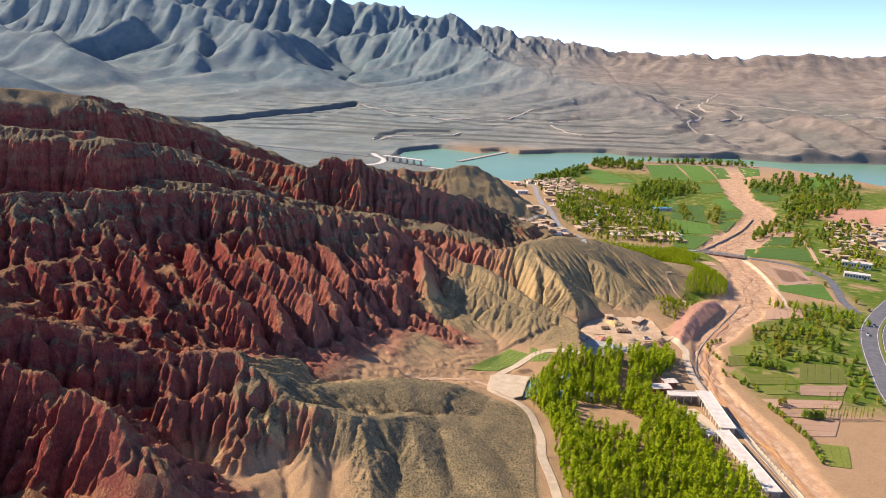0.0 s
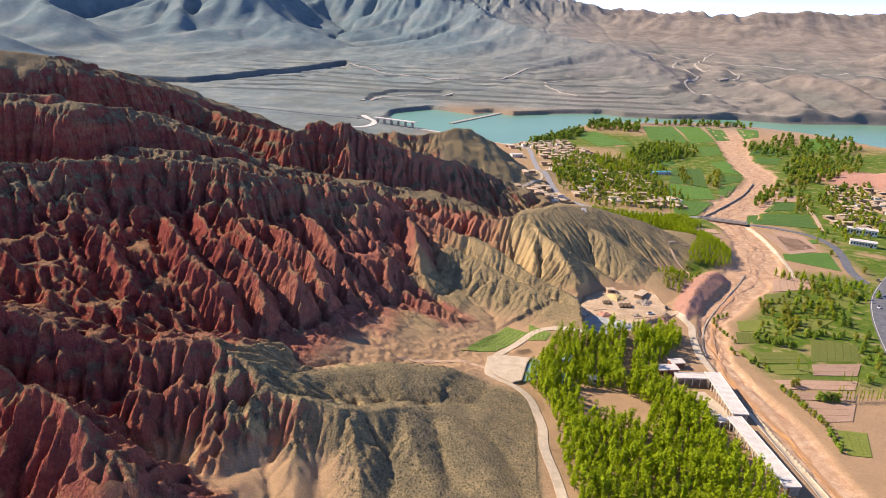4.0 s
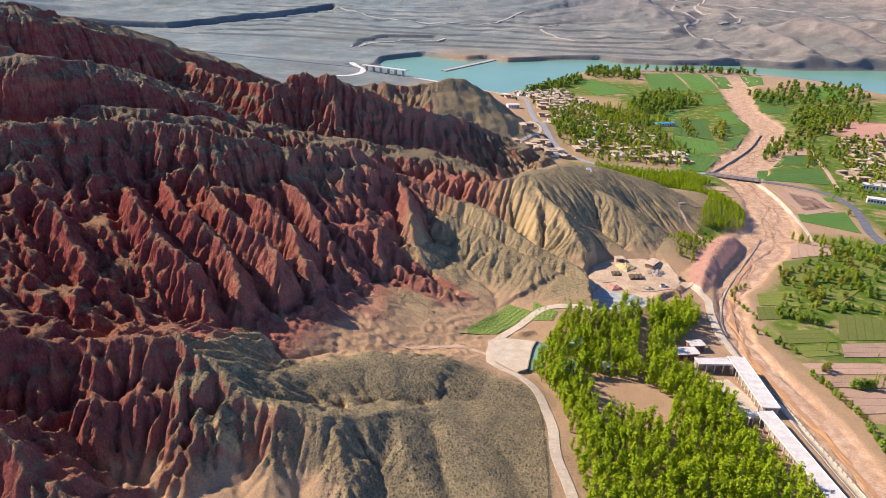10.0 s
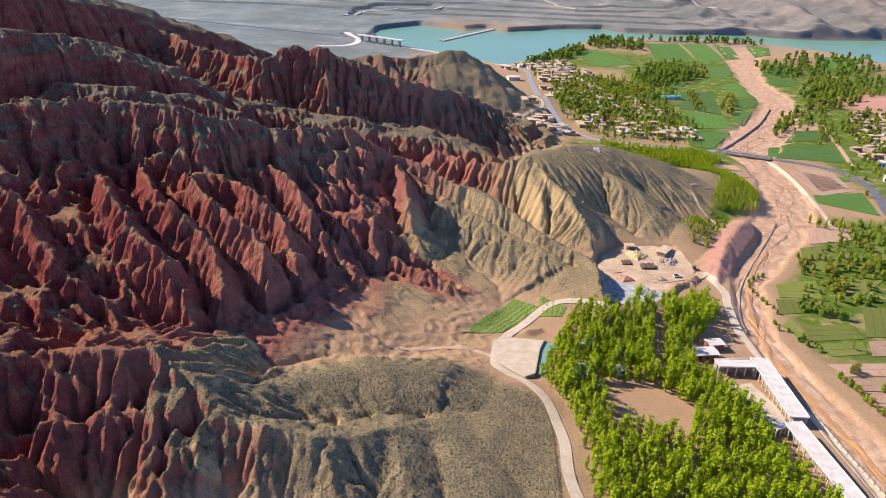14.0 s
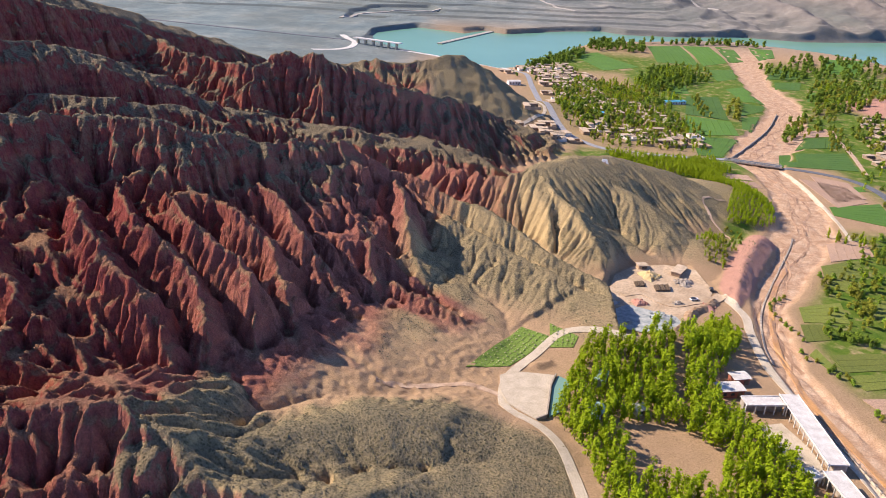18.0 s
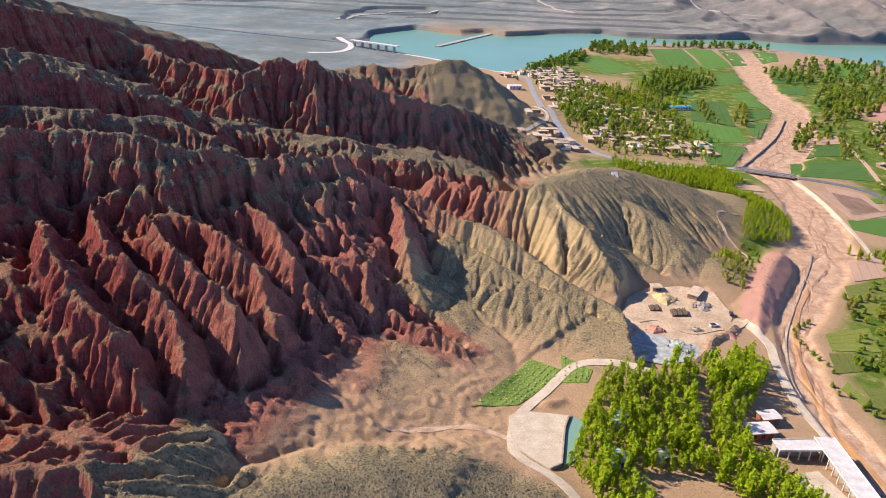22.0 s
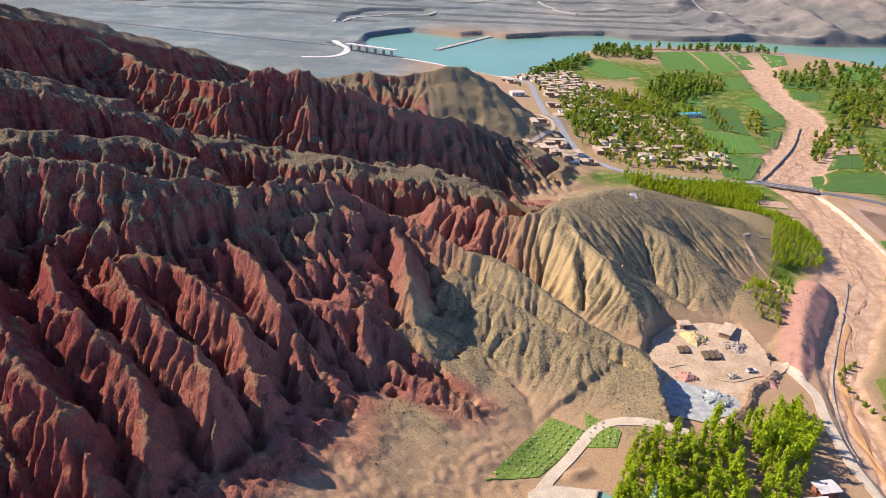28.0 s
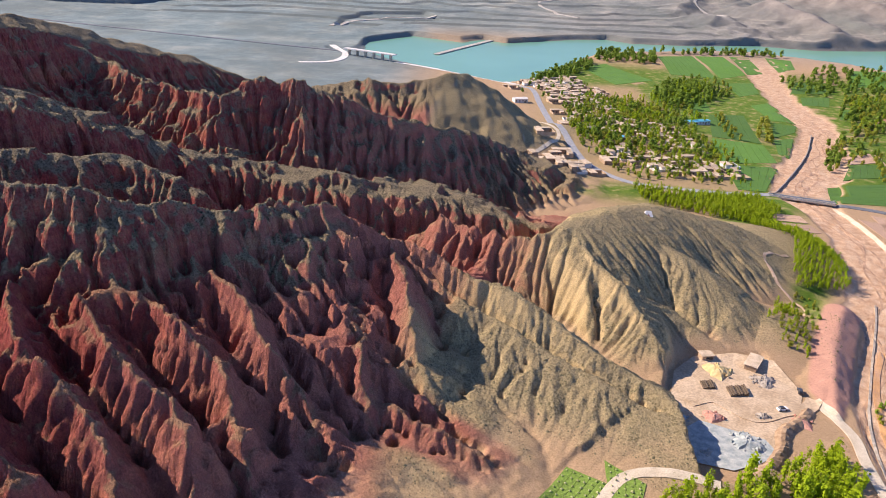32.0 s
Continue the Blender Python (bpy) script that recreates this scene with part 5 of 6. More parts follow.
wood = [tuple(p) for p in a[~inside(a[:, 0], a[:, 1], CLEARING) & (along(a[:, 0], a[:, 1], [(91, 397), (87, 374), (81, 348)])[0] > 2.2)]]
for x, y in wood:
    everywhere.append((rng.choice([0, 1, 2, 3]), x, y, rng.uniform(0.55, 1.1)))
# poplar slope by the hill, thickets along the wash
for poly, step, kinds, lo, hi in (
        ([(163, 570), (199, 579), (214, 625), (214, 653), (196, 658), (179, 613)], 2.9, (0, 1, 1, 3), 0.4, 0.6),
        ([(109, 748), (153, 740), (206, 746), (212, 717), (191, 685), (153, 693), (114, 713)], 3.2, (0, 1, 3), 0.5, 0.75),
        ([(163, 745), (200, 748), (196, 690), (206, 650), (184, 640), (172, 690)], 3.0, (0, 1, 3), 0.4, 0.6),
        ([(128, 498), (140, 492), (150, 520), (138, 522)], 3.5, (1, 3, 7), 0.3, 0.5),
        ([(130, 519), (152, 534), (157, 549), (147, 554)], 4, (1, 3), 0.4, 0.6),
        ([(96, 389), (122, 406), (123, 430), (112, 426)], 3.8, (0, 1, 8), 0.5, 0.7),
        ([(249, 1101), (324, 1199), (296, 1274), (260, 1237), (225, 1153)], 10, (4, 5, 6, 0), 0.9, 1.3),
        ([(71, 1229), (147, 1321), (175, 1403), (156, 1412), (105, 1330), (58, 1252)], 9, (4, 5, 6), 0.9, 1.3),
        ([(184, 1412), (277, 1411), (286, 1502), (203, 1520), (175, 1448)], 11, (4, 5, 6), 0.9, 1.3),
        ([(276, 1520), (350, 1547), (451, 1555), (516, 1541), (517, 1519), (424, 1528), (341, 1520)], 11, (4, 5, 6), 0.9, 1.35),
        ([(426, 1319), (537, 1410), (658, 1409), (632, 1317), (577, 1272), (483, 1244), (437, 1198)], 16, (4, 5, 6), 0.9, 1.3),
        ([(419, 1086), (483, 1226), (614, 1271), (542, 1122), (486, 1047), (429, 1038)], 14, (4, 5, 6, 7), 0.8, 1.2),
        ([(353, 963), (386, 1005), (344, 905), (314, 857), (302, 853)], 9, (4, 6, 7), 0.8, 1.1),
        ([(392, 904), (448, 1000), (505, 1009), (459, 904), (421, 807), (393, 797)], 10, (7, 8, 5, 5), 0.7, 1.0),
        ([(287, 934), (301, 987), (329, 1058), (317, 1058), (279, 963)], 9, (7, 8), 1.0, 1.3),
        ([(231, 575), (254, 568), (279, 539), (297, 510), (289, 500), (260, 543), (231, 561)], 6.5, (1, 3, 7, 5), 0.6, 0.85),
        ([(204, 491), (242, 503), (248, 481), (243, 457), (231, 483), (208, 483)], 6, (5, 1, 7), 0.55, 0.8),
        ([(167, 424), (194, 415), (195, 421), (169, 430)], 4.0, (5, 4), 0.5, 0.65),
        ([(151, 408), (165, 384), (161, 380), (148, 401)], 4.5, (5, 8), 0.35, 0.5),
        ([(196, 438), (206, 449), (212, 483), (205, 483), (196, 453)], 5.5, (7, 8, 7), 0.6, 0.8),
        ([(205, 445), (246, 448), (248, 442), (206, 437)], 5.0, (5, 7, 5), 0.5, 0.7),
        ([(167, 368), (176, 364), (178, 361), (167, 362)], 5, (7, 9), 0.5, 0.6),
        ([(68, 841), (153, 810), (230, 838), (230, 906), (202, 1012), (216, 1087), (164, 1135), (108, 1079), (88, 965)], 9.5, (1, 5, 7, 8, 3), 0.55, 0.95),
        ([(430, 1010), (470, 1030), (500, 1120), (530, 1200), (500, 1230), (455, 1150), (425, 1070)], 11, (5, 4, 7, 1, 8), 0.8, 1.2),
        ([(150, 1000), (240, 1000), (250, 1100), (225, 1153), (160, 1150)], 11, (5, 4, 7, 0, 1), 0.7, 1.1),
        ([(250, 960), (262, 955), (282, 1080), (268, 1086)], 8, (5, 7, 8), 0.6, 0.9),
        ([(276, 1185), (335, 1195), (345, 1330), (300, 1330)], 15, (5, 7, 8, 4), 0.7, 1.0),
        ([(395, 1000), (420, 1000), (440, 1040), (415, 1060)], 8, (5, 7, 8), 0.7, 1.0),
        ([(330, 870), (400, 930), (420, 1010), (385, 1000)], 12, (7, 8, 5), 0.6, 0.9),
        ([(150, 510), (175, 560), (163, 570), (140, 530)], 5, (7, 8, 5), 0.25, 0.4),
        ([(205, 500), (216, 496), (258, 545), (246, 552)], 7, (5, 7), 0.35, 0.6),
        ([(186, 470), (196, 468), (205, 500), (196, 500)], 4.5, (5, 8, 7), 0.35, 0.6),
        ([(340, 700), (420, 770), (440, 850), (400, 830), (350, 760)], 10, (5, 7, 1, 8), 0.6, 0.9),
        ([(101, 850), (134, 859), (131, 994), (93, 1004)], 11, (5, 4, 7, 1), 0.65, 0.95),
        ([(75, 880), (215, 850), (225, 1000), (205, 1100), (130, 1160), (90, 1080)], 8.5, (4, 5, 6, 5, 7, 1), 0.5, 0.95),
        ([(108, 775), (212, 778), (216, 850), (90, 880)], 8.0, (1, 5, 7, 8, 3, 4), 0.4, 0.8),
        ([(30, 1150), (60, 1220), (120, 1270), (150, 1180), (140, 1060), (80, 1090)], 17, (4, 5, 6), 0.5, 0.8),
        ([(218, 1090), (262, 1150), (300, 1275), (255, 1260), (215, 1170)], 10, (4, 5, 6), 0.9, 1.3),
        ([(199, 476), (260, 545), (275, 528), (240, 460), (206, 440)], 9, (5, 7, 4), 0.35, 0.7),
        ([(165, 432), (200, 470), (206, 440), (170, 415)], 8, (5, 7, 8), 0.3, 0.55),
        ([(210, 375), (232, 430), (245, 445), (238, 380)], 8, (5, 7, 4), 0.4, 0.7),
        ([(340, 830), (385, 935), (400, 930), (360, 820)], 7, (5, 7, 8, 9), 0.5, 0.9),
        ([(232, 560), (262, 545), (300, 600), (310, 690), (322, 740), (345, 760), (330, 690), (316, 600), (290, 540)], 11, (5, 7, 1), 0.4, 0.75)):
    for x, y in clear_of(scatter(poly, step, rng), ROADS, 1.0):
        everywhere.append((rng.choice(kinds), x, y, rng.uniform(lo, hi)))
# lines of trees
for line, gap, kinds, lo, hi in (([(161, 359), (165, 342), (168, 322), (166, 301)], 3.5, (5, 7), 0.35, 0.55), ([(186, 353), (200, 356), (214, 359)], 2.4, (9, 10), 0.7, 0.9),
                                 ([(176, 350), (186, 351)], 2.2, (4, 5), 0.5, 0.6), ([(156, 418), (153, 454), (166, 469)], 5, (8, 5), 0.3, 0.45),
                                 ([(105, 262), (113, 296), (112, 311)], 3.0, (0, 3), 0.45, 0.6), ([(200, 378), (206, 375)], 3, (9, 10), 0.6, 0.8),
                                 ([(179, 387), (179, 386)], 3, (9, 9), 0.8, 0.9),
                                 ([(266, 571), (282, 556), (293, 535)], 6, (5, 1), 0.6, 0.8), ([(260, 551), (249, 516), (239, 482)], 7, (7, 8), 0.5, 0.7)):
    for q, w in walkline(line, gap):
        everywhere.append((rng.choice(kinds), q.x + rng.uniform(-0.5, 0.5), q.y + rng.uniform(-0.5, 0.5), rng.uniform(lo, hi)))

GROUPS = {0: "poplar wood", 1: "poplar wood", 2: "poplar wood", 3: "poplar wood", 4: "broadleaf trees", 5: "broadleaf trees", 6: "broadleaf trees", 7: "spring trees", 8: "spring trees",
          9: "slim poplars", 10: "slim poplars"}
zs = heights([(x, y) for _, x, y, _ in everywhere])
single = {0: 0, 4: 0, 7: 0, 9: 0}
base_of = lambda i: 0 if i < 4 else 4 if i < 7 else 7 if i < 9 else 9
cache = {}
keep_of = lambda i: 0.4
for i, proto in enumerate(PROTOS):
    me = [c for c in proto.children if c.name.startswith("crown")][0].data
    tr = [c for c in proto.children if c.name.startswith("trunk")][0].data
    for tag_, m_ in (("c", me), ("t", tr)):
        co = np.zeros(len(m_.vertices) * 3)
        m_.vertices.foreach_get("co", co)
        co, fs = co.reshape(-1, 3), [tuple(p.vertices) for p in m_.polygons]
        if tag_ == "c":      # far crowns have fewer, larger tufts
            n_ = int(len(co) // 4 * keep_of(i)) * 4
            mid = co[:n_].reshape(-1, 4, 3).mean(axis=1, keepdims=True)
            co = (mid + (co[:n_].reshape(-1, 4, 3) - mid) * (1.4 if i < 4 else 1.5)).reshape(-1, 3)
            fs = fs[:n_ // 4]
        else:                # and bare stems
            co, fs = co[:22], fs[:15]
        cache[i, tag_] = (co, fs)
order = sorted(range(len(everywhere)), key=lambda n: everywhere[n][2] + 0.2 * abs(everywhere[n][1] - 80))
stuff = {}
for n in order:
    kind, x, y, s = everywhere[n]
    z, turn = float(zs[n]) - 0.1, rng.uniform(0, 6.28)
    b_ = base_of(kind)
    if z < WATER_Z + 0.8:
        continue
    if single[b_] < 290:
        single[b_] += 1
        tree_at(PROTOS[kind], x, y, z, s, turn, GROUPS[kind])
    else:
        c_, s_ = math.cos(turn), math.sin(turn)
        rot = np.array([[c_, s_, 0], [-s_, c_, 0], [0, 0, 1]])
        for tag_ in ("c", "t"):
            v, f = cache[kind, tag_]
            store = stuff.setdefault((b_, tag_), [[], [], 0])
            store[0].append((v @ rot) * s + (x, y, z))
            store[1].extend(tuple(q + store[2] for q in ff) for ff in f)
            store[2] += len(v)
WOODS = {0: ("woodland", POPLAR_LEAF, "dense bright green poplar wood on the valley floor"), 4: ("far_trees", BROAD_LEAF, "dark green trees along the shore and fields"),
         7: ("far_spring_trees", SPRING_LEAF, "yellow-green trees among the village houses"), 9: ("far_slim_trees", POPLAR_LEAF, "slim poplars along plots")}
for (b_, tag_), (vs, fs, n) in stuff.items():
    name, leaf, label = WOODS[b_]
    me = bpy.data.meshes.new(name)
    me.from_pydata(np.concatenate(vs).tolist(), [], fs)
    me.materials.append(leaf if tag_ == "c" else BARK)
    tagged(new(name if tag_ == "c" else name + "_trunks", me), label if tag_ == "c" else "thin grey trunks of the trees", "trees", kind="stuff")
for proto in PROTOS:
    for o in (*proto.children_recursive, proto):
        bpy.data.objects.remove(o)

# ---- scrub on the hills ----
sr = np.random.RandomState(5)
n = 120000
sx, sy = sr.uniform(-330, 170, n), sr.uniform(195, 640, n)
sz, srock, sgreen, _, _, _, scap, _ = terrain(sx, sy)
e = 0.8
slope = np.hypot(terrain(sx + e, sy)[0] - sz, terrain(sx, sy + e)[0] - sz) / e
ok = (srock > 0.3) & (((sgreen > 0.4) & (slope < 0.95)) | ((scap > 0.35) & (slope < 0.55))) & (sr.uniform(0, 1, n) < np.where(sy < 330, 0.9, 0.5))
sx, sy, sz = sx[ok][:24000], sy[ok][:24000], sz[ok][:24000]
rad = sr.uniform(0.18, 0.42, len(sx)) * np.where(sr.uniform(0, 1, len(sx)) < 0.08, 1.7, 1)
unit = np.array([(1, 0, 0), (0.3, 0.95, 0), (-0.8, 0.6, 0), (-0.8, -0.6, 0), (0.3, -0.95, 0), (0, 0, 0.9)])
V = unit[None] * rad[:, None, None] * sr.uniform(0.75, 1.25, (len(sx), 6, 3)) + np.stack([sx, sy, sz - 0.08], -1)[:, None]
F = np.array([(0, 1, 5), (1, 2, 5), (2, 3, 5), (3, 4, 5), (4, 0, 5)])[None] + 6 * np.arange(len(sx))[:, None, None]
me = bpy.data.meshes.new("scrub")
me.from_pydata(V.reshape(-1, 3).tolist(), [], F.reshape(-1, 3).tolist())
me.materials.append(SCRUB_LEAF)
tagged(new("scrub", me), "low dry tufts dotted over the brown hillsides", "scrub", kind="stuff")


# ---- houses ----
def build_house(rng, w, d, h, wing, walls, roofs, label):
    t = thing("farmhouse", label, "house", "village houses")
    k = Kit()
    k.box(-w / 2, w / 2, 0, d, -1.0, h, 0.12)
    part("wall", k, walls, t)
    k = Kit()
    k.box(-w / 2 - 0.35, w / 2 + 0.35, -0.45, d + 0.35, h + 0.004, h + 0.32, 0.15)
    roof = part("roof", k, roofs, t)
    k = Kit()
    k.box(w * 0.3, w * 0.3 + 0.5, d * 0.6, d * 0.6 + 0.5, h + 0.32, h + 1.2)
    part("chimney", k, walls, roof)
    k = Kit()
    k.box(-0.6, 0.6, -0.06, 0.05, 0, 2.05)
    part("door", k, WOOD, t)
    for x in (-w * 0.32, w * 0.25):
        k = Kit()
        k.box(x - 0.75, x + 0.75, -0.05, 0.05, 0.9, 2.1)
        win = part("window", k, WOOD, t)
        k = Kit()
        k.box(x - 0.62, x + 0.62, -0.08, -0.052, 1.02, 1.98)
        part("pane", k, GLASS, win)
    if wing:
        k = Kit()
        k.box(w / 2 - 4.0, w / 2, -wing, -0.5, -1.0, h - 0.5, 0.1)
        part("side_wing", k, walls, t)
        k = Kit()
        k.box(w / 2 - 4.3, w / 2 + 0.25, -wing - 0.3, -0.46, h - 0.496, h - 0.24, 0.1)
        part("wing_roof", k, roofs, t)
    k = Kit()
    y1 = -max(wing, 7) - 1
    for x0, x1, ya, yb in ((-w / 2, w / 2, y1 - 0.35, y1), (-w / 2, -w / 2 + 0.35, y1 + 0.004, -0.05), (w / 2 - 0.35, w / 2, y1 + 0.004, -max(wing, 0.1) - 0.05)):
        k.box(x0, x1, ya, yb, -1.0, 2.1)
    part("courtyard_wall", k, walls, t)
    return t


hr = random.Random(4)
HOUSES = [build_house(hr, 13, 5.5, 3.3, 8, ADOBE, ADOBE_ROOF, "flat-roofed tan adobe farmhouse with walled courtyard"),
          build_house(hr, 10, 5, 3.1, 0, ADOBE, ADOBE_ROOF, "small flat-roofed mud-brick house with yard wall"),
          build_house(hr, 16, 6, 3.4, 10, ADOBE, ADOBE_ROOF, "long tan adobe farmhouse with side wing"),
          build_house(hr, 11, 6, 3.5, 6, PLASTER, ADOBE_ROOF, "pale plastered flat-roofed house in the village")]
spots = []
for poly, step in (([(22, 1174), (53, 1234), (118, 1275), (155, 1173), (145, 1041), (79, 1080), (52, 1118)], 15), ([(75, 1042), (145, 1041), (154, 907), (78, 908)], 19),
                   ([(29, 783), (39, 860), (68, 870), (82, 811), (105, 782), (96, 758), (48, 763)], 15), ([(88, 811), (220, 780), (220, 839), (97, 889)], 18),
                   ([(154, 869), (206, 868), (206, 993), (154, 1003)], 21), ([(402, 826), (459, 855), (525, 980), (458, 1009), (411, 904)], 19),
                   ([(354, 783), (393, 773), (431, 836), (392, 846)], 18), ([(113, 750), (215, 753), (215, 741), (113, 737)], 17)):
    spots += clear_of(scatter(poly, step, hr, 0.3), [(ROAD, 11), (ROAD_EAST, 12), ([(40, 958), (60, 913), (65, 879), (54, 846), (31, 802)], 9), (HIGHWAY, 26)], 1.0)
hz = heights(spots)
for (x, y), z in zip(spots, hz):
    copy_thing(hr.choice([HOUSES[0], HOUSES[0], HOUSES[1], HOUSES[1], HOUSES[2], HOUSES[3]]), Matrix.Translation((x, y, float(z) + 0.1)) @ Matrix.Rotation(hr.choice([0, 0, 0, 1.57, -1.57]) + 0.25 + hr.uniform(-0.15, 0.15), 4, "Z"))
for h_ in HOUSES:
    for o in (*h_.children_recursive, h_):
        bpy.data.objects.remove(o)


def shed(name, x, y, z, turn, w, d, h, walls, roof_mat, label, windows=0, slope=0.8, posts=0):
    """A plain hall with a low two-sided roof."""
    t = thing(name, label, "building", m=Matrix.Translation((x, y, z)) @ Matrix.Rotation(turn, 4, "Z"))
    k = Kit()
    k.box(-w / 2, w / 2, -d / 2, d / 2, -1.5, h, 0.1)
    part("wall", k, walls, t)
    k = Kit()
    o = 0.5
    ring = [(-d / 2 - o, h), (0, h + slope), (d / 2 + o, h), (d / 2 + o, h + 0.2), (0, h + slope + 0.2), (-d / 2 - o, h + 0.2)]
    k.add([(-w / 2 - o, a_, b_ + 0.004) for a_, b_ in ring] + [(w / 2 + o, a_, b_ + 0.004) for a_, b_ in ring],
          [(0, 1, 4, 5), (1, 2, 3, 4), (11, 10, 7, 6), (10, 9, 8, 7)] + [(i, i + 6, (i + 1) % 6 + 6, (i + 1) % 6) for i in range(6)])
    part("roof", k, roof_mat, t)
    for i in range(windows):
        xx = -w / 2 + w * (i + 0.5) / windows
        k = Kit()
        k.box(xx - 0.7, xx + 0.7, -d / 2 - 0.06, -d / 2 + 0.04, h * 0.35, h * 0.75)
        part("window", k, GLASS, t, "dark glass")
    k = Kit()
    k.box(-0.9 + w * 0.3, 0.9 + w * 0.3, -d / 2 - 0.07, -d / 2 + 0.04, 0, 2.2)
    part("door", k, WOOD, t)
    return t


def place_shed(name, x, y, *more, **kw):
    return shed(name, x, y, gz(x, y) + 0.1, *more, **kw)


place_shed("blue_roof_hall", 234, 1025, 0.35, 30, 8, 3.6, PLASTER, BLUE_SHEET, "long hall with bright blue metal roof", windows=8)
place_shed("blue_roof_shed", 125, 912, -0.4, 14, 5, 3, PLASTER, BLUE_SHEET, "small shed with blue metal roof in the village", windows=2)
place_shed("white_school", 379, 751, -0.3, 27, 8, 5.6, PLASTER, WHITE_ROOF, "long white two-storey building with dark windows", windows=10)
place_shed("white_hall", 357, 700, -0.35, 22, 8, 4.6, PLASTER, WHITE_ROOF, "white hall with rows of windows beside the road", windows=9)
place_shed("white_village_hall", 38, 1071, 0.3, 16, 10, 4.5, PLASTER, WHITE_ROOF, "white-roofed building at the foot of the scree", windows=4)
place_shed("wood_pavilion", 47, 340, 0.5, 7, 6, 3.2, PLASTER, PALE_BLUE, "small pavilion with pale blue roof among poplars", windows=2, slope=1.2)
place_shed("wood_hut", 65, 345, 0.3, 4.5, 4, 2.8, PLASTER, WHITE_ROOF, "little white-roofed hut inside the wood", windows=1)
place_shed("wood_cabin", 53, 364, 1.2, 8, 4, 2.8, PLASTER, PALE_BLUE, "pale blue-roofed cabin under the poplars", windows=2)
place_shed("courtyard_house", 105, 365, 0.2, 10, 6, 3.3, BRICK_RED, WHITE_ROOF, "low brick house with pale roof beside the wood", windows=3, slope=0.4)
place_shed("courtyard_annex", 112, 375, 0.25, 7, 5, 3.0, BRICK_RED, WHITE_ROOF, "small brick annex with pale flat roof", windows=2, slope=0.3)

# ---- the long gallery by the lane ----
gallery = thing("gallery_building", "long low gallery with wide white flat roof beside the concrete lane", "building")


def wing_of(x0, y0, x1, y1, half, h, posts_side):
    p, q = Vector((x0, y0)), Vector((x1, y1))
    z = max(gz(x0, y0), gz(x1, y1)) + 0.2
    k = Kit()
    bar(k, p, q, half + 0.5, z + h, z + h + 0.45)
    roof = part("roof", k, WHITE_ROOF, gallery)
    u = (q - p).normalized()
    s = Vector((u.y, -u.x))
    for e_ in (-1, 1):
        k = Kit()
        bar(k, p + s * e_ * (half + 0.38), q + s * e_ * (half + 0.38), 0.12, z + h + 0.454, z + h + 0.75)
        part("parapet", k, PLASTER, roof)
    k = Kit()
    bar(k, p + s * posts_side * -0.8, q + s * posts_side * -0.8, half - 1.0, z - 2.5, z + h - 0.004)
    part("wall", k, STONE, gallery, "shaded stone wall under the roof")
    n_ = max(2, round((q - p).length / 3.6))
    for i in range(n_ + 1):
        c = p + (q - p) * i / n_ + s * posts_side * (half + 0.1)
        k = Kit()
        k.box(c.x - 0.2, c.x + 0.2, c.y - 0.2, c.y + 0.2, z - 2.5, z + h - 0.004, 0.05)
        part("post", k, PLASTER, gallery, "white post")


wing_of(126.2, 360.2, 128.4, 318.9, 3.3, 3.6, 1)
wing_of(107, 354.4, 122.4, 355.9, 2.6, 3.6, 1)
wing_of(123.5, 313.9, 131.1, 263.1, 2.9, 3.4, 1)
wing_of(116, 312.6, 120, 314.5, 2.2, 3.0, 1)
road("gallery_court", [(114, 345), (119, 329), (118, 317)], 12, CONCRETE, "pale paved court in front of the gallery", 0.3)
k = strip("lane_parapet", [(134, 359), (137, 346), (141.2, 309.2), (144.9, 280.2), (148.8, 242.9)], 0.35, CONCRETE, 1.1, cols=1, skirt=1.6)
solo("lane_parapet", k, CONCRETE, "low pale concrete parapet along the lane", "parapet", kind="structure")
for i, (q, w) in enumerate(walkline([(134, 359), (137, 346), (141.2, 309.2), (144.9, 280.2)], 3.2)):
    k = Kit()
    z = gz(q.x, q.y)
    k.box(q.x - 0.35, q.x + 0.35, q.y - 0.35, q.y + 0.35, z - 0.2, z + 1.45, 0.06)
    solo("parapet_post", k, STONE, "dark square post on the lane's parapet", "post", "parapet posts")

# ---- the square, its wall and pond ----
SQUARE = [(12, 362), (17.2, 366.2), (35, 366), (32.3, 357.2), (29.2, 336.3), (25, 333), (14.4, 343), (12, 351)]


def plane_of(pts):
    """The slope of the ground under an outline: z = u x + v y + w."""
    a_ = np.array(pts)
    return np.linalg.lstsq(np.c_[a_, np.ones(len(a_))], heights(pts), rcond=None)[0]


def slab(k, ring, fit, low, high):
    """A sheet of even thickness on a sloping plane."""
    n_ = len(ring)
    zz = [fit[0] * x + fit[1] * y + fit[2] for x, y in ring]
    k.add([(x, y, h_ + low) for (x, y), h_ in zip(ring, zz)] + [(x, y, h_ + high) for (x, y), h_ in zip(ring, zz)],
          [tuple(range(n_))[::-1], tuple(range(n_, 2 * n_))] + [(i, (i + 1) % n_, n_ + (i + 1) % n_, n_ + i) for i in range(n_)])


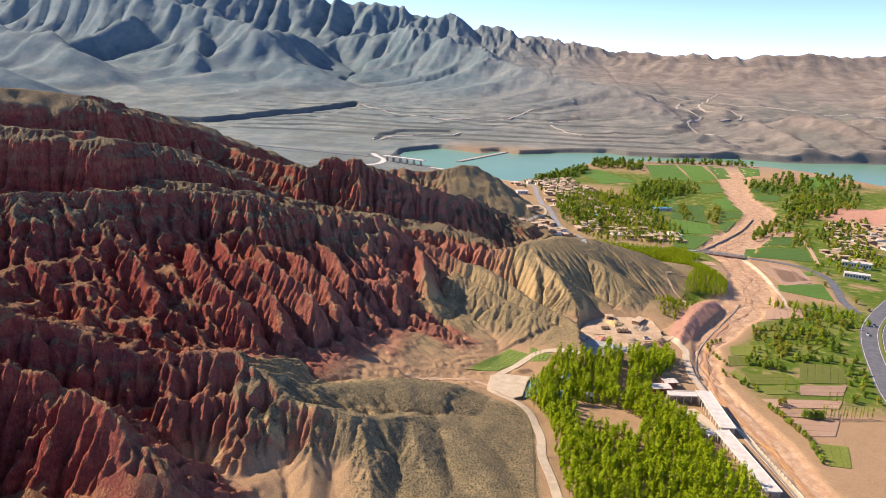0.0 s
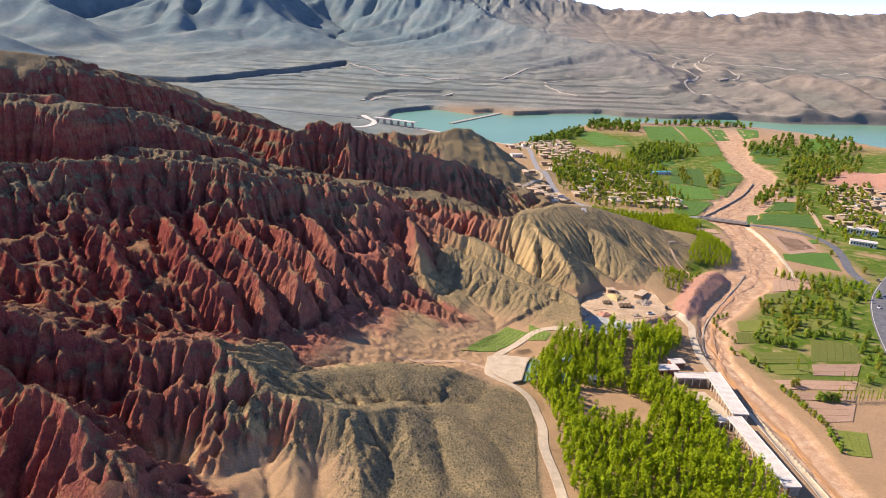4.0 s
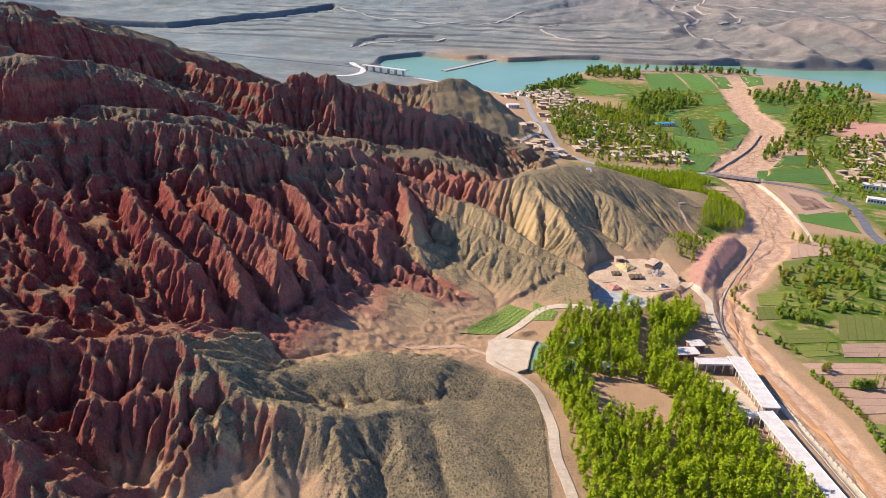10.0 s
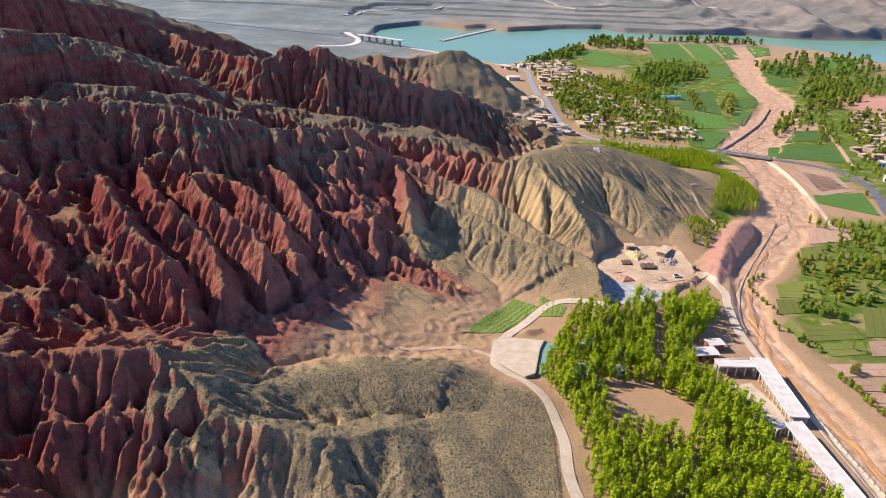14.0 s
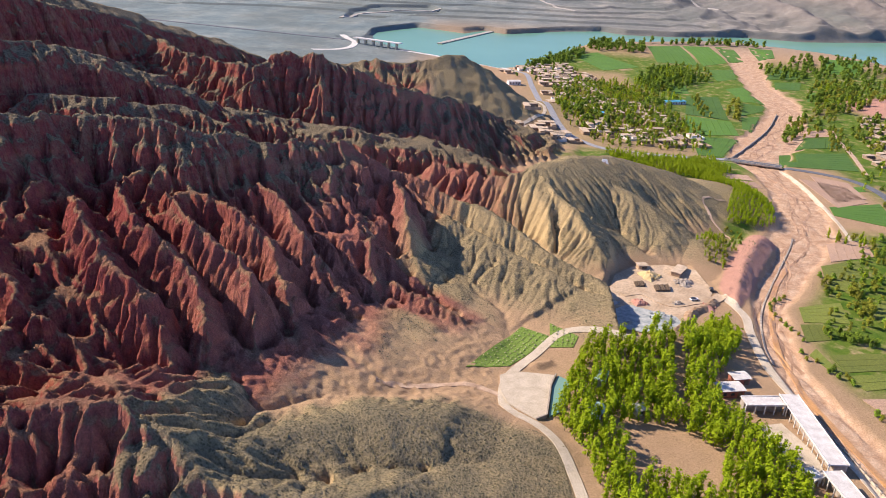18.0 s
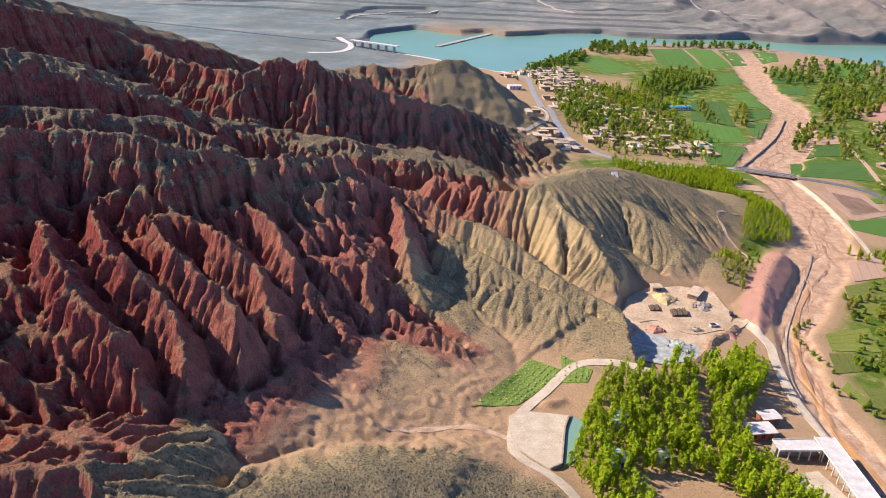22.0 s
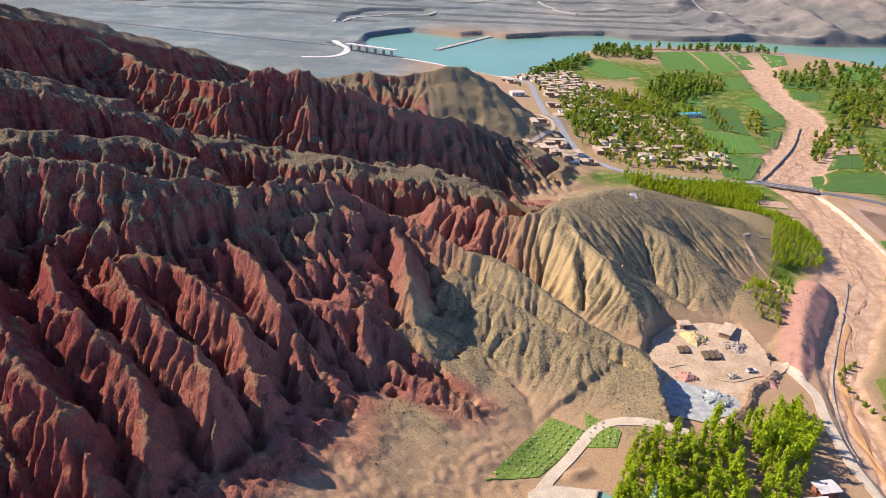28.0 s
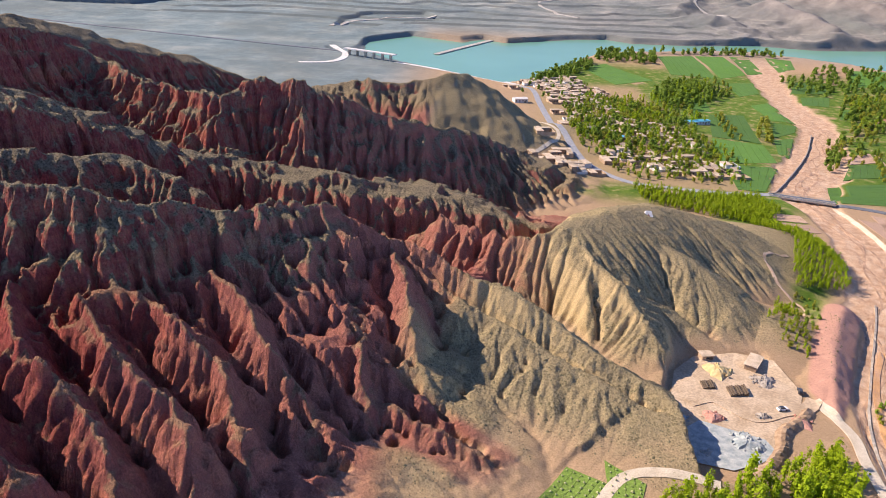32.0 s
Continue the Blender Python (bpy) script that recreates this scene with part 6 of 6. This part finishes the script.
lie = plane_of(SQUARE)
k = Kit()
slab(k, SQUARE[::-1], lie, -1.5, 0.55)
solo("pavement_square", k, CONCRETE, "pale concrete square beside the poplar wood", "pavement", kind="structure")
k = Kit()
for p, q in zip(SQUARE[2:5], SQUARE[3:6]):
    u = (Vector(q) - Vector(p)).normalized()
    s = Vector((u.y, -u.x)) * 0.3
    slab(k, [tuple(c + e_ * s) for c, e_ in ((Vector(p), 1), (Vector(q), 1), (Vector(q), -1), (Vector(p), -1))][::-1], lie, -1.5, 1.3)
solo("square_wall", k, STONE, "low stone wall along the edge of the square", "wall", kind="structure")
k = Kit()
slab(k, [(36, 366), (40, 363), (39, 352), (36, 341), (30, 336.3), (32.9, 357.2)][::-1], lie, -2.0, 0.4)
solo("pond", k, water_material("pond_water", (0.20, 0.36, 0.30), 0.1), "narrow pale green pond beside the square", "pond", kind="structure")

# ---- quarry yard ----
YARD = [(70, 455), (76, 475), (88, 489), (107, 493), (123, 488), (127, 466), (120, 450), (103, 426), (91, 413), (73, 404), (65, 409), (67, 431)]
yr = random.Random(8)


def heap(name, x, y, r, h, mat, label, category="heap", lumps=0, lump_mat=None):
    """An uneven pile, with loose lumps on it."""
    k = Kit()
    z0 = gz(x, y) + 0.1
    rings, n_ = 5, 16
    pts = []
    for i in range(rings + 1):
        for j in range(n_):
            a_ = 2 * math.pi * j / n_
            rr = r * (1 - i / rings) * (1 + 0.22 * math.sin(3 * a_ + x) + 0.12 * math.sin(7 * a_ + y))
            pts.append((x + rr * math.cos(a_), y + rr * math.sin(a_), z0 - 0.6 + (h + 0.6) * (math.sin(0.5 * math.pi * i / rings)) + yr.uniform(-0.12, 0.12) * h))
    k.add(pts, [(i * n_ + j, i * n_ + (j + 1) % n_, (i + 1) * n_ + (j + 1) % n_, (i + 1) * n_ + j) for i in range(rings) for j in range(n_)])
    t = thing(name, label, category)
    part("mound", k, mat, t)
    for i in range(lumps):
        a_, u = yr.uniform(0, 6.3), math.sqrt(yr.uniform(0, 1)) * 0.95
        k = Kit()
        k.clump((x + u * r * math.cos(a_), y + u * r * math.sin(a_), z0 + h * math.cos(u * 1.5) * 0.9), yr.uniform(0.4, 1.0), yr)
        part("boulder", k, lump_mat or mat, t)
    return t


def yard_sheet(name, poly, mat, label, lift):
    k = Kit()
    cx, cy = sum(p[0] for p in poly) / len(poly), sum(p[1] for p in poly) / len(poly)
    rows = 5
    xy = [(cx, cy)] + [(cx + (px - cx) * i / rows, cy + (py - cy) * i / rows) for i in range(1, rows + 1) for px, py in poly]
    hh = heights(xy)
    n_ = len(poly)
    lim = np.median(hh) + 1.0
    k.add([(x, y, min(float(h), lim) + lift) for (x, y), h in zip(xy, hh)],
          [(0, 1 + j, 1 + (j + 1) % n_) for j in range(n_)] + [(1 + i * n_ + j, 1 + (i + 1) * n_ + j, 1 + (i + 1) * n_ + (j + 1) % n_, 1 + i * n_ + (j + 1) % n_) for i in range(rows - 1) for j in range(n_)])
    return solo(name, k, mat, label, "ground", kind="structure")


yard_sheet("quarry_floor", YARD, PALE_SAND, "pale dusty floor of the quarry yard", 0.25)
yard_sheet("gravel_patch", [(67, 413), (70, 433), (77, 439), (89, 434), (99, 430), (101, 422), (93, 416), (81, 410)], GRAVEL, "blue-grey gravel spread in the yard", 0.45)
heap("gravel_heap", 91, 427, 7, 2.2, GRAVEL, "heap of blue-grey broken stone", lumps=26)
heap("gravel_heap", 74, 419, 2.4, 1.0, GRAVEL, "small heap of blue-grey gravel", lumps=6)
heap("gravel_heap", 70, 440, 3.5, 1.2, GRAVEL, "low heap of pale gravel by the cliff", lumps=8)
heap("earth_heap", 83, 442, 5, 2.0, RED_EARTH, "pinkish heap of dug earth", lumps=5)
heap("stone_heap", 103, 445, 3.2, 1.4, STONE, "heap of loose brown stones", lumps=14)
heap("sand_heap", 95, 477, 7, 2.6, YELLOW_SAND, "yellow heap of quarry sand", lumps=4)
heap("stone_heap", 113, 472, 6, 2.0, STONE, "broad heap of rubble and slabs", lumps=30)
heap("earth_bank", 118, 444, 5, 1.6, RED_EARTH, "brown bank of pushed earth", lumps=4)
stack = thing("timber_stack", "stack of dark planks and poles in the quarry yard", "timber")
z = gz(99, 462)
for i in range(9):
    k = Kit()
    k.box(95 + i * 0.9, 95.6 + i * 0.9, 458 + 0.2 * i, 464.5 + 0.2 * i, z - 0.3, z + 1.2 + 0.25 * (i % 3))
    part("plank", k, WOOD, stack)
k, line_ = Kit(), walkline([(124, 452), (117, 444), (108, 436), (103, 425), (95, 414), (88, 407)], 1.2)
rows_ = []
for q, w in line_:
    side = Vector((w.y, -w.x))
    z = gz(q.x, q.y)
    rows_.append([(q.x + side.x * o + yr.uniform(-0.2, 0.2), q.y + side.y * o + yr.uniform(-0.2, 0.2), z + h_ * yr.uniform(0.75, 1.2))
                  for o, h_ in ((-3.4, -0.3), (-2.0, 1.1), (-0.8, 2.0), (0.6, 2.1), (1.9, 1.0), (3.2, -0.3))])
for a_, b_ in zip(rows_, rows_[1:]):
    for i in range(5):
        k.poly([a_[i], a_[i + 1], b_[i + 1], b_[i]])
solo("earth_berm", k, mottled("brown_earth", (0.26, 0.16, 0.09), (0.40, 0.27, 0.165), 0.5, 0.95, 0.4), "long brown berm of pushed earth along the quarry yard", "berm")
stack = thing("timber_stack", "second stack of dark poles beside the sand heap", "timber")
z = gz(88, 464)
for i in range(7):
    k = Kit()
    k.box(85 + i * 0.8, 85.55 + i * 0.8, 462 + 0.15 * i, 467.5 + 0.15 * i, z - 0.3, z + 0.9 + 0.2 * (i % 3))
    part("pole", k, WOOD, stack)
place_shed("quarry_shed", 113, 485, 1.0, 11, 5, 2.8, ADOBE, ADOBE_ROOF, "ruined mud-brick shed at the quarry", windows=1, slope=0.2)
place_shed("quarry_hut", 93, 488, 0.2, 5, 4, 2.6, ADOBE, ADOBE_ROOF, "small mud-brick hut below the hill", windows=1, slope=0.2)


def car(x, y, turn, paint, label):
    t = thing("car", label, "car", m=Matrix.Translation((x, y, gz(x, y) + 0.65)) @ Matrix.Rotation(turn, 4, "Z"))
    k = Kit()
    k.add([(sx_ * a_, sy_, zz_) for sy_ in (-0.88, 0.88) for sx_, a_, zz_ in ((1, -2.2, 0.25), (1, -2.2, 0.85), (1, -1.3, 0.95), (1, 1.0, 0.95), (1, 2.15, 0.8), (1, 2.2, 0.25))],
          [(5, 4, 3, 2, 1, 0), (6, 7, 8, 9, 10, 11)] + [(i, (i + 1) % 6, (i + 1) % 6 + 6, i + 6) for i in range(6)])
    part("body", k, paint, t)
    k = Kit()
    k.add([(a_, sy_ * b_, zz_) for sy_ in (-1, 1) for a_, b_, zz_ in ((-1.9, 0.82, 0.954), (-1.4, 0.68, 1.5), (0.3, 0.68, 1.5), (1.1, 0.82, 0.954))],
          [(3, 2, 1, 0), (4, 5, 6, 7)] + [(i, (i + 1) % 4, (i + 1) % 4 + 4, i + 4) for i in range(4)])
    part("cabin", k, GLASS, t, "dark glass cabin")
    for wx in (-1.35, 1.35):
        for wy in (-0.85, 0.85):
            k = Kit()
            k.tube((wx, wy - 0.1, 0.33), (wx, wy + 0.1, 0.33), 0.33, 0.33, 12)
            part("wheel", k, RUBBER, t)
    return t


car(113, 451, 0.3, CAR_WHITE, "white car parked on the dusty quarry track")
DARK_PAINT = mottled("car_paint_dark", (0.03, 0.03, 0.035), (0.05, 0.05, 0.055), 1.0, 0.3, 0.0)
car(126, 466, 1.4, DARK_PAINT, "dark car parked at the quarry entrance")
for x, y, turn in ((297, 535, -2.1), (281, 510, -2.0), (314, 580, -2.2), (280, 476, -1.9)):
    car(x, y, turn, CAR_WHITE if x < 300 else DARK_PAINT, "car on the curving highway")

# ---- small things on the hills ----
z = gz(81, 576)
hut = thing("hill_tent", "small white tent with red flap on the hill's top", "tent")
k = Kit()
k.add([(77.5, 572, z - 0.2), (82.5, 572, z - 0.2), (82.5, 576, z - 0.2), (77.5, 576, z - 0.2), (78.6, 574, z + 2.6), (81.4, 574, z + 2.6)],
      [(0, 1, 5, 4), (1, 2, 5), (2, 3, 4, 5), (3, 0, 4), (3, 2, 1, 0)])
part("cover", k, PLASTER, hut)
k = Kit()
k.add([(79.3, 571.93, z - 0.1), (80.7, 571.93, z - 0.1), (80, 572.9, z + 1.7)], [(0, 1, 2)])
part("flap", k, BRICK_RED, hut, "red flap")

# ---- far bridge and causeway ----
far_bridge = thing("far_bridge", "long white concrete bridge across the reservoir's inlet", "bridge")
p, q = Vector((-224, 1381)), Vector((-140, 1338))
k = Kit()
bar(k, p, q, 5, -15.6, -14.2)
part("deck", k, WHITE_ROOF, far_bridge)
for i in range(6):
    c = p + (q - p) * (i + 0.5) / 6
    k = Kit()
    bar(k, c - Vector((1.2, 2.4)), c + Vector((1.2, 2.4)), 1.1, -30, -15.6)
    part("pier", k, CONCRETE, far_bridge)
k = Kit()
bar(k, Vector((-83, 1436)), Vector((50, 1715)), 5, -31, -25.4)
solo("causeway", k, FAR_TRACK, "straight low causeway across the green water", "causeway", kind="structure")
road("far_road", [(-140, 1338), (-95, 1314), (-40, 1277), (16, 1235), (41, 1206)], 8, WHITE_TRACK, "pale road round the end of the grey hill", 0.5)
road("far_white_road", [(-257, 1443), (-229, 1398), (-215, 1315), (-227, 1260), (-263, 1233)], 10, WHITE_TRACK, "white curving road on the far flats", 0.6, step=8)
road("far_long_road", [(-803, 1475), (-533, 1428), (-351, 1399), (-224, 1381)], 9, ASPHALT, "straight grey road across the far flats", 0.6, step=12)
